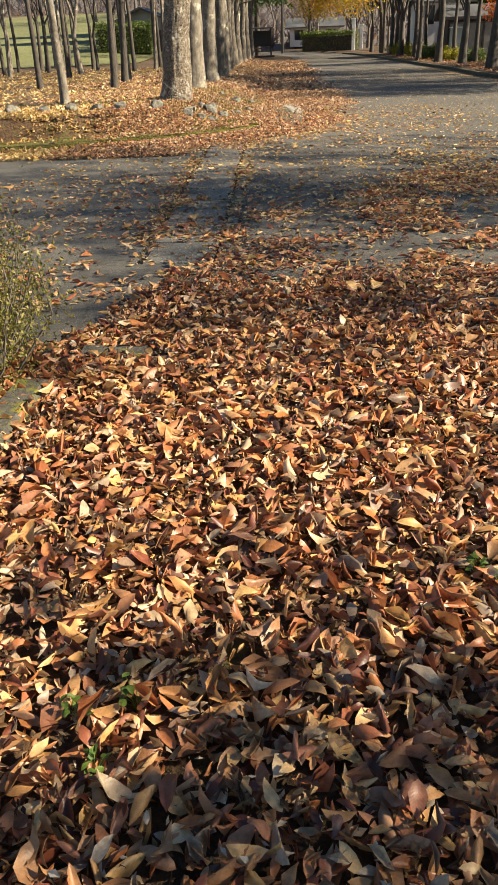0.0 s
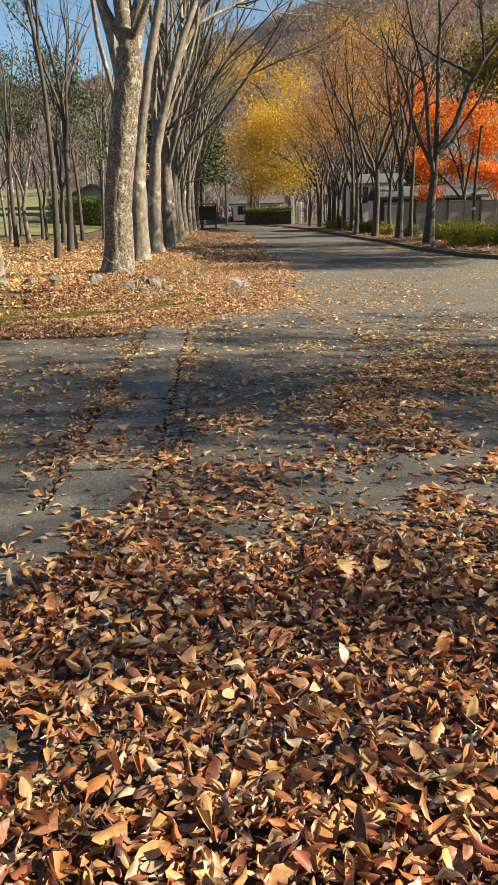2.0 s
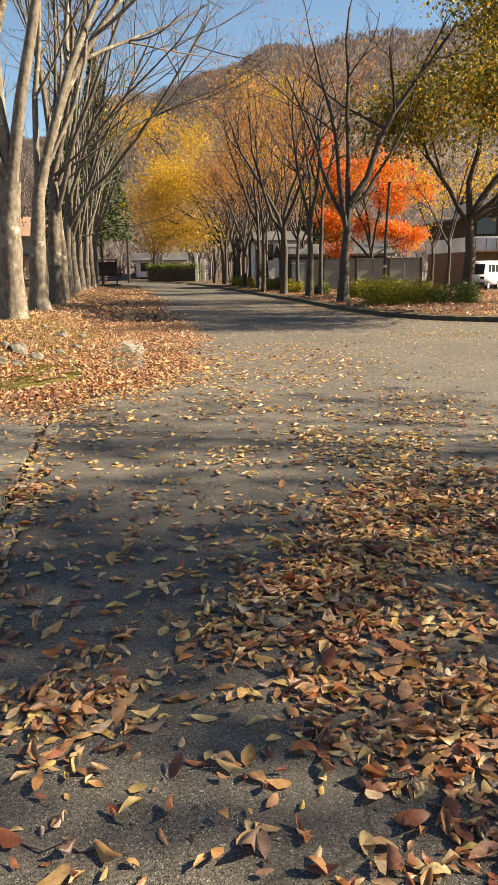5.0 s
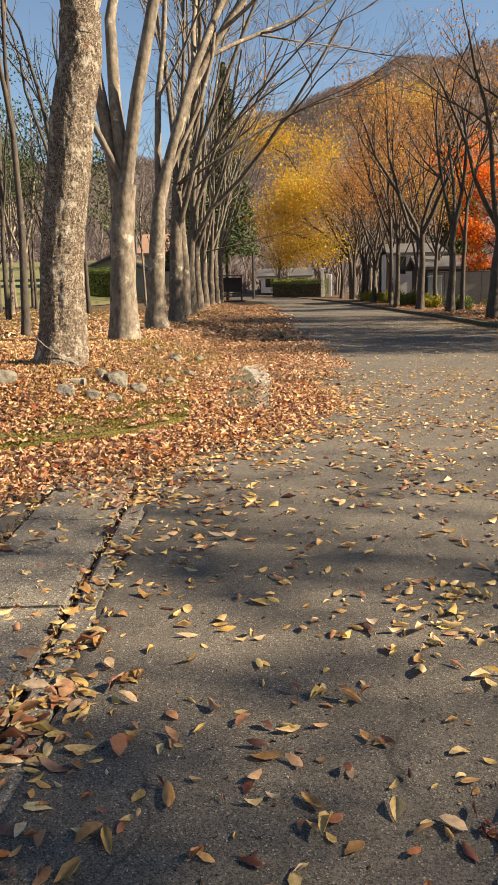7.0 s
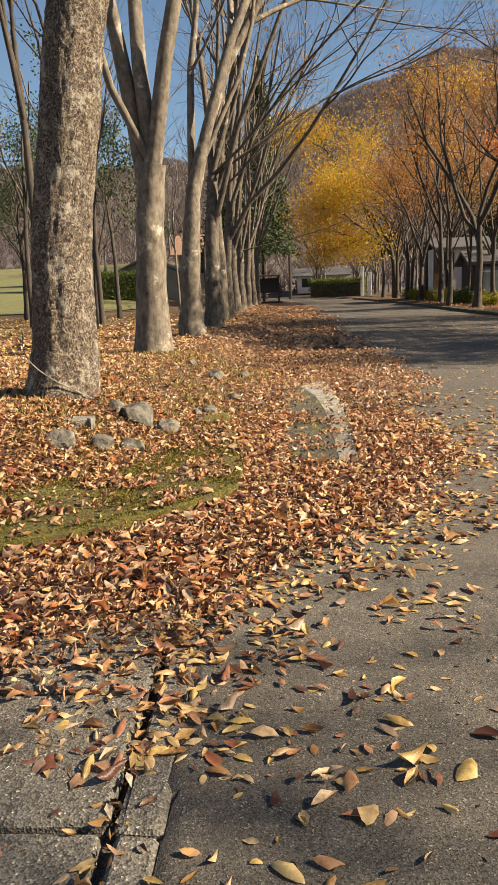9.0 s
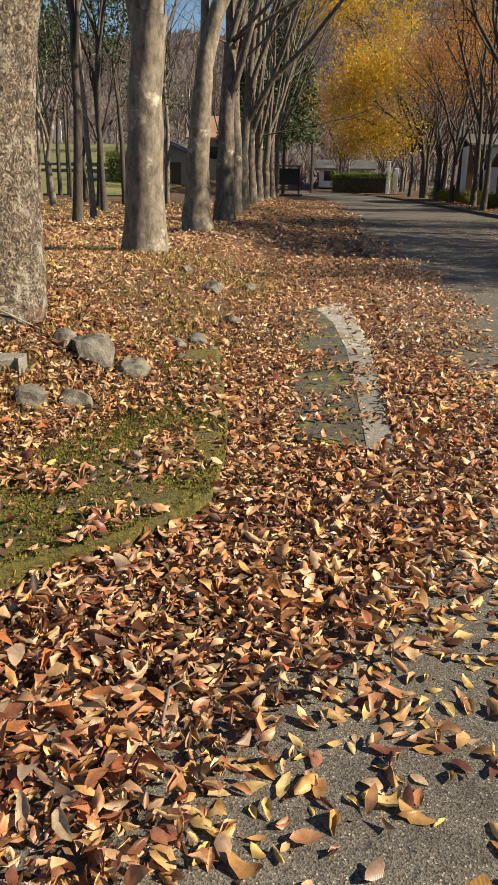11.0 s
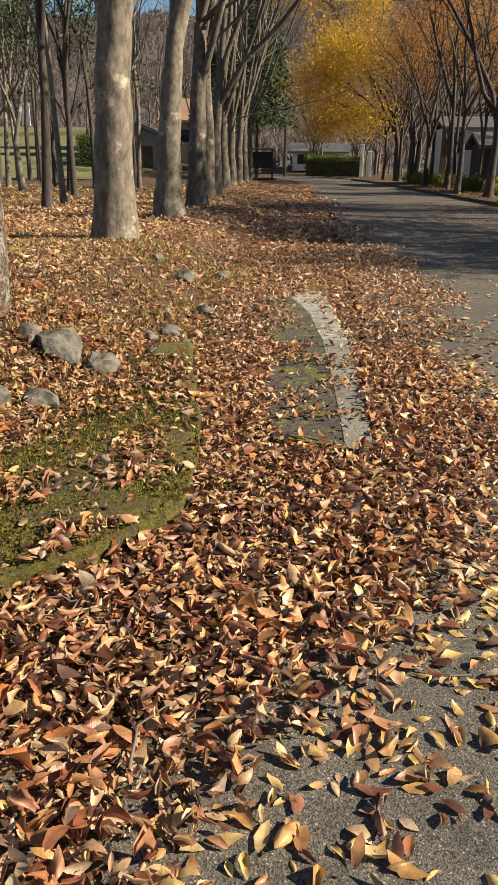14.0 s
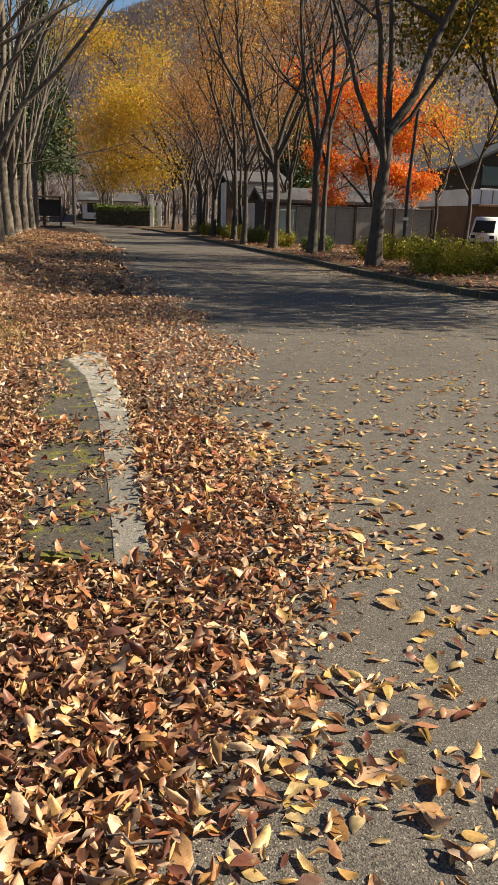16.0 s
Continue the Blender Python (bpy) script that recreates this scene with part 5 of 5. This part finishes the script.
x, y, r = scatter(27000, -1.5, 2.9, 0.45, 3.7, near_pile, 701)
litter("leaf_pile", x, y, r, 0.074, M["leaf_brown"], "deep drift of dry brown and orange leaves", 0.34, True, 702, heap=0.05, curl=1.15, rich=True)
x, y, r = scatter(26000, -7.0, 9.0, -4.0, 3.5, lambda x, y: np.where((x > -1.4) & (x < 2.8) & (y > 0.6), 0, np.clip(1.1 - np.maximum(np.abs(x - 0.7) - 2.0, 0) / 5 - 0.5 * vnoise(x, y, 1.3), 0, 1)), 742)
litter("outer_leaves", x, y, r, 0.085, M["leaf_brown"], "brown leaves spread over the soil round the drift", 0.35, False, 743, heap=0.04)
x, y, r = scatter(15500, -1.5, 2.9, 3.65, 5.8, near_pile, 737)
litter("pile_front", x, y, r, 0.074, M["leaf_brown"], "front of the drift thinning onto the asphalt", 0.34, True, 738, heap=0.05, curl=1.15)
x, y, r = scatter(36000, -3.0, 1.7, 10.9, 14.4, verge_cover, 703)
litter("leaf_drift", x, y, r, 0.056, M["leaf_tan"], "carpet of dry tan leaves over the verge", 0.38, True, 704, heap=0.04, curl=1.2, rich=True)
x, y, r = scatter(30000, -3.0, 1.9, 14.3, 17.1, verge_cover, 703)
litter("bank_drift", x, y, r, 0.051, M["leaf_tan"], "carpet of dry tan leaves round the stones", 0.38, True, 736, heap=0.04, curl=1.2)
x, y, r = scatter(42000, -5.5, 1.9, 17.0, 24.5, verge_cover, 724)
litter("leaf_cover", x, y, r, 0.064, M["leaf_tan"], "carpet of tan leaves beside the tree row", 0.4, False, 725, heap=0.03)
# ochre instead of tan: the sunlit gold of this edge put into the colour
x, y, r = scatter(44000, -10.0, -2.4, 10.6, 15.0, lambda x, y: verge_cover(x, y) * np.clip(np.minimum(x + 10.0, -2.4 - x) / 1.5, 0, 1), 728)
litter("side_leaves", x, y, r, 0.08, M["leaf_ochre"], "ochre leaves along the edge of the side road", 0.4, False, 729, heap=0.03)
x, y, r = scatter(14000, -3.2, 1.7, 10.8, 17.0, verge_cover, 726)
litter("brown_drift", x, y, r, 0.06, M["leaf_brown"], "darker brown leaves among the drift", 0.38, True, 727, heap=0.045, curl=1.2, rich=True)
x, y, r = scatter(110000, -4.0, 5.0, 4.2, 18.5, lambda x, y: road_cover(x, y) * np.interp(y, [5, 7.5, 10.5, 12], [0.35, 1, 1, 0.5]), 705)
litter("road_leaves", x, y, r, 0.07, M["leaf_ochre"], "scattered ochre leaves on the asphalt", 0.1, True, 706, lift=0.002, heap=0.003, curl=0.8, rich=True)
x, y, r = scatter(80000, -4.0, 5.0, 4.2, 9.5, lambda x, y: road_cover(x, y) * np.interp(y, [5, 9.5], [1, 0.2]), 734)
litter("orange_road_leaves", x, y, r, 0.072, M["leaf_brown"], "orange-brown leaves blown from the drift", 0.2, True, 735, lift=0.002, heap=0.012, curl=0.9)
x, y, r = scatter(70000, -4.0, 5.0, 4.2, 18.5, lambda x, y: road_cover(x, y) * np.interp(y, [4, 7, 10, 12, 18], [1, 0.7, 0.5, 1.0, 0.9]), 715)
litter("curled_road_leaves", x, y, r, 0.068, M["leaf_tan"], "curled tan leaves blown over the asphalt", 0.16, True, 716, lift=0.002, heap=0.01, curl=0.9)
x, y, r = scatter(9000, -1.2, 3.0, 5.0, 15.5, lambda x, y: 0.25 + 0.75 * vnoise(x, y, 0.5), 739)
litter("road_crumbs", x, y, r, 0.019, M["leaf_bits"], "tiny broken leaf flakes over the asphalt", 0.2, False, 741, lift=0.001, heap=0.002)
x, y, r = scatter(24000, -1.5, 2.9, 0.55, 5.6, near_pile, 717)
litter("pile_crumbs", x, y, r, 0.035, M["leaf_bits"], "broken crumbs of dry leaves in the drift", 0.6, False, 718, heap=0.06)
x, y, r = scatter(44000, -2.6, 1.9, 11.0, 18.0, verge_cover, 719)
litter("verge_crumbs", x, y, r, 0.032, M["leaf_bits"], "broken crumbs of dry leaves on the verge", 0.6, False, 722, heap=0.04)
x, y, r = scatter(36000, -7.5, 1.6, 24.0, 62.0, lambda x, y: np.clip((verge_edge(y) + (vnoise(x, y, 1.2) - 0.5) - x) / 0.5, 0, 1) * (0.5 + 0.5 * vnoise(x, y, 1.5)), 707)
litter("verge_leaves", x, y, r, 0.12, M["leaf_tan"], "carpet of brown leaves under the tree row", 0.3, False, 708)
# grove floor in ochre too, to carry its golden sunlight
x, y, r = scatter(36000, -22, -2.6, 13.0, 50.0, lambda x, y: 0.25 + 0.75 * vnoise(x, y, 1.1), 709)
litter("grove_leaves", x, y, r, 0.11, M["leaf_ochre"], "thin cover of pale leaves on the grove floor", 0.35, False, 710)
x, y, r = scatter(60000, 1.0, 9.5, 13.5, 40.0, lambda x, y: (0.16 + 0.8 * np.exp(-((x - kerb_x(y)) / 0.7) ** 2) + 0.6 * np.exp(-((x - 6.5) ** 2 / 2 + (y - 19.5) ** 2 / 1.2))) * (x < kerb_x(y)), 711)
litter("far_road_leaves", x, y, r, 0.056, M["leaf_ochre"], "pale leaves scattered over the far road", 0.08, False, 712, heap=0.004, curl=0.5)
x, y, r = scatter(26000, 5.0, 18.0, 22.0, 60.0, lambda x, y: (x > kerb_x(y) + 0.2) * (0.3 + 0.7 * vnoise(x, y, 1.2)), 713)
litter("far_verge_leaves", x, y, r, 0.12, M["leaf_brown"], "brown leaves lying on the far verge", 0.35, False, 714)


def tufts(name, x, y, r, height, label, seed):
    """Grass: bundles of thin blades."""
    n = len(x)
    z = np.maximum(bank(x, y), 0.0)
    a, lean, h = r.uniform(0, 6.28, n), r.uniform(0.1, 0.7, n), height * r.uniform(0.4, 1.2, n)
    w = 0.004 + 0.003 * r.random(n)
    dx, dy = np.cos(a), np.sin(a)
    p = np.stack([np.stack([x - dy * w, y + dx * w, z - 0.01], -1), np.stack([x + dy * w, y - dx * w, z - 0.01], -1),
                  np.stack([x + dx * lean * h * 0.4 + dy * w * .7, y + dy * lean * h * 0.4 - dx * w * .7, z + h * 0.6], -1),
                  np.stack([x + dx * lean * h, y + dy * lean * h, z + h * (1 - 0.3 * lean)], -1)], 1)
    o = (np.arange(n) * 4)[:, None]
    f = np.concatenate([o + np.array([[0, 1, 2]]), o + np.array([[0, 2, 3]])])
    tagged(new(name, mesh_of(name, p.reshape(-1, 3), [f], M["grass"])), label, "grass", kind="stuff")


def grassy(x, y):
    g = np.zeros_like(x)
    for cx, cy, w in ((-2.2, 16.1, 0.75), (-2.75, 21.7, 0.7), (-1.2, 16.6, 0.7), (-1.1, 18.0, 0.6), (-1.6, 20.6, 0.8), (-1.7, 15.2, 0.5)):
        g = np.maximum(g, np.exp(-((x - cx) ** 2 + (y - cy) ** 2) / w ** 2))
    return np.clip(1.3 * g, 0, 1) * (vnoise(x, y, 0.25) > 0.4) + 0.05


x, y, r = scatter(34000, -5.0, -0.7, 13.6, 24.0, grassy, 720)
tufts("bank_grass", x, y, r, 0.085, "dry yellow-green grass tufts round the tree bases", 721)

x, y, r = scatter(16000, -1.0, 0.3, 5.3, 12.5, lambda x, y: ((np.abs(x - gutter_x(y) - 0.268) < 0.025) | (np.abs(x - gutter_x(y) + 0.275) < 0.03)) * 1.0, 732)
z = -0.045 + 0.055 * r.random(len(x))
tagged(new("seam_crumbs", leaf_mesh("seam_crumbs", np.stack([x, y, z], -1), r.uniform(0.015, 0.05, len(x)), M["leaf_bits"], 0.6, False, 733, rest=True)), "leaf crumbs packed in the gutter joints", "fallen leaves", kind="stuff")
# single leaves on the asphalt
r = np.random.default_rng(730)
kinds = []
for k in range(10):
    kinds.append(leaf_mesh("leaf", [(0, 0, 0)], 0.068, M["leaf_single"], 0.06, True, 740 + k, curl=0.7, rest=True, rich=True))
count = 0
while count < 300:
    x, y = r.uniform(-1.0, 3.0), r.uniform(5.2, 13.4)
    if x > verge_edge(y) + 0.1 and r.random() < 0.25 + road_cover(np.array([x]), np.array([y]))[0] * 2:
        o = part("leaf", kinds[count % 10], road)
        o.matrix_local = Matrix.LocRotScale((x, y, 0.008), Euler((r.normal(0, 0.06), r.normal(0, 0.06), r.uniform(0, 6.28))), Vector((1, 1, 1)) * r.uniform(0.7, 1.35))
        count += 1

# moss pile on the edging
x, y, r = scatter(200000, -4.5, -0.3, 12.2, 16.6, lambda x, y: on_moss(x, y) * np.clip(0.35 + vnoise(x, y, 0.15), 0, 1), 770)
n = len(x)
a, h = r.uniform(0, 6.28, n), r.uniform(0.004, 0.013, n)
p = np.stack([np.stack([x - 0.004 * np.sin(a), y + 0.004 * np.cos(a), 0 * x + 0.085], -1), np.stack([x + 0.004 * np.sin(a), y - 0.004 * np.cos(a), 0 * x + 0.085], -1),
              np.stack([x + h * 0.5 * np.cos(a), y + h * 0.5 * np.sin(a), 0.087 + h], -1)], 1)
M["moss_blade"] = leafy("moss_pile", [(0.0, (0.04, 0.042, 0.006)), (0.6, (0.15, 0.135, 0.018)), (1.0, (0.27, 0.22, 0.03))], 0.8, 0.2)
tagged(new("moss_pile", mesh_of("moss_pile", p.reshape(-1, 3), [np.arange(n * 3).reshape(-1, 3)], M["moss_blade"])), "short dark-green moss on the edging", "moss", kind="stuff")

# fallen sticks
r = np.random.default_rng(790)
for k in range(26):
    x, y = (r.uniform(0.5, 1.7), r.uniform(12.2, 15.0)) if k < 12 else ((r.uniform(-0.7, 0.6), r.uniform(12.6, 14.6)) if k < 18 else (r.uniform(0.2, 2.0), r.uniform(5.5, 10.5)))
    a, long = r.uniform(0, 6.28), r.uniform(0.08, 0.24)
    u = np.linspace(-0.5, 0.5, 6)
    bend = r.normal(0, 0.012, 6)
    z = 0.008 if x > verge_edge(y) else 0.055 + max(float(bank(x, y)), 0.0)
    tb = Tubes()
    tb.add(np.stack([u * long * math.cos(a) - bend * math.sin(a), u * long * math.sin(a) + bend * math.cos(a), 0.003 * np.cos(u * 9)], -1), np.linspace(0.0045, 0.002, 6), 5)
    stick = tagged(new("stick", tb.mesh("stick", M["twig"])), "thin dry stick lying among fallen leaves", "stick", "fallen sticks")
    stick.location = (x, y, z)

# dry vine across the thick trunk
tb = Tubes()
turns = np.linspace(0, 1, 14)
ang = np.radians(-172 + 158 * turns)
tb.add(np.stack([-2.1 + 0.335 * np.cos(ang), 16.1 + 0.335 * np.sin(ang), 0.95 - 0.62 * turns ** 0.8], -1), np.full(14, 0.005), 5)
tagged(new("vine", tb.mesh("vine", M["pale_concrete"])), "thin pale dry vine slung across a thick trunk", "vine")

# single leaves on top of the drifts
r = np.random.default_rng(780)
M["leaf_top"] = leafy("drift_leaf", BROWN, 0.42, per_object=True, gloss=0.45, veins=True)
tops = [leaf_mesh("leaf", [(0, 0, 0)], 0.07, M["leaf_top"], 0.25, True, 790 + k, rest=True, rich=True) for k in range(10)]
for k in range(300):
    if k < 160:
        x, y, z = r.uniform(-0.5, 1.9), r.uniform(1.0, 4.0), 0.055
    else:
        x, y = r.uniform(-1.1, 0.7), r.uniform(11.8, 15.0)
        z = max(float(bank(x, y)), 0.0) + 0.045
        if x > verge_edge(y) - 0.2 or on_moss(np.array([x]), np.array([y]))[0]:
            x, y, z = r.uniform(-0.8, -0.3), r.uniform(12.6, 13.2), 0.05
    o = part("leaf", tops[k % 10], ground)
    o.matrix_local = Matrix.LocRotScale((x, y, z), Euler((r.normal(0, 0.2), r.normal(0, 0.2), r.uniform(0, 6.28))), Vector((1, 1, 1)) * r.uniform(0.75, 1.3))

# small green weeds pushing through the drift
M["weed"] = leafy("weed_leaf", [(0.0, (0.06, 0.11, 0.02)), (1.0, (0.2, 0.27, 0.05))], 0.5, 0.3)
for k, (x, y, n) in enumerate([(0.37, 1.06, 14), (0.3, 1.2, 10), (0.42, 1.25, 9), (1.27, 1.77, 16), (1.33, 1.7, 10)]):
    r = np.random.default_rng(820 + k)
    a, q = r.uniform(0, 6.28, n), r.uniform(0.008, 0.035, n)
    h = 0.05 + 0.045 * r.random(n)
    weed = empty("weed", (x, y, 0.012), "small green weed growing through fallen leaves", "weed", "weeds in the drift")
    tb = Tubes()
    for c, d, e in zip(a, q, h):
        tb.add([(0, 0, 0), (0.4 * d * math.cos(c), 0.4 * d * math.sin(c), 0.6 * e), (d * math.cos(c), d * math.sin(c), e)], [0.0016, 0.0013, 0.0009], 4)
    part("stems", tb.mesh("stems", M["weed"]), weed)["kind"] = "stuff"
    part("foliage", leaf_mesh("foliage", np.stack([q * np.cos(a), q * np.sin(a), h], -1), r.uniform(0.018, 0.03, n), M["weed"], 0.35, True, 830 + k, 0.6, curl=0.5), weed)["kind"] = "stuff"
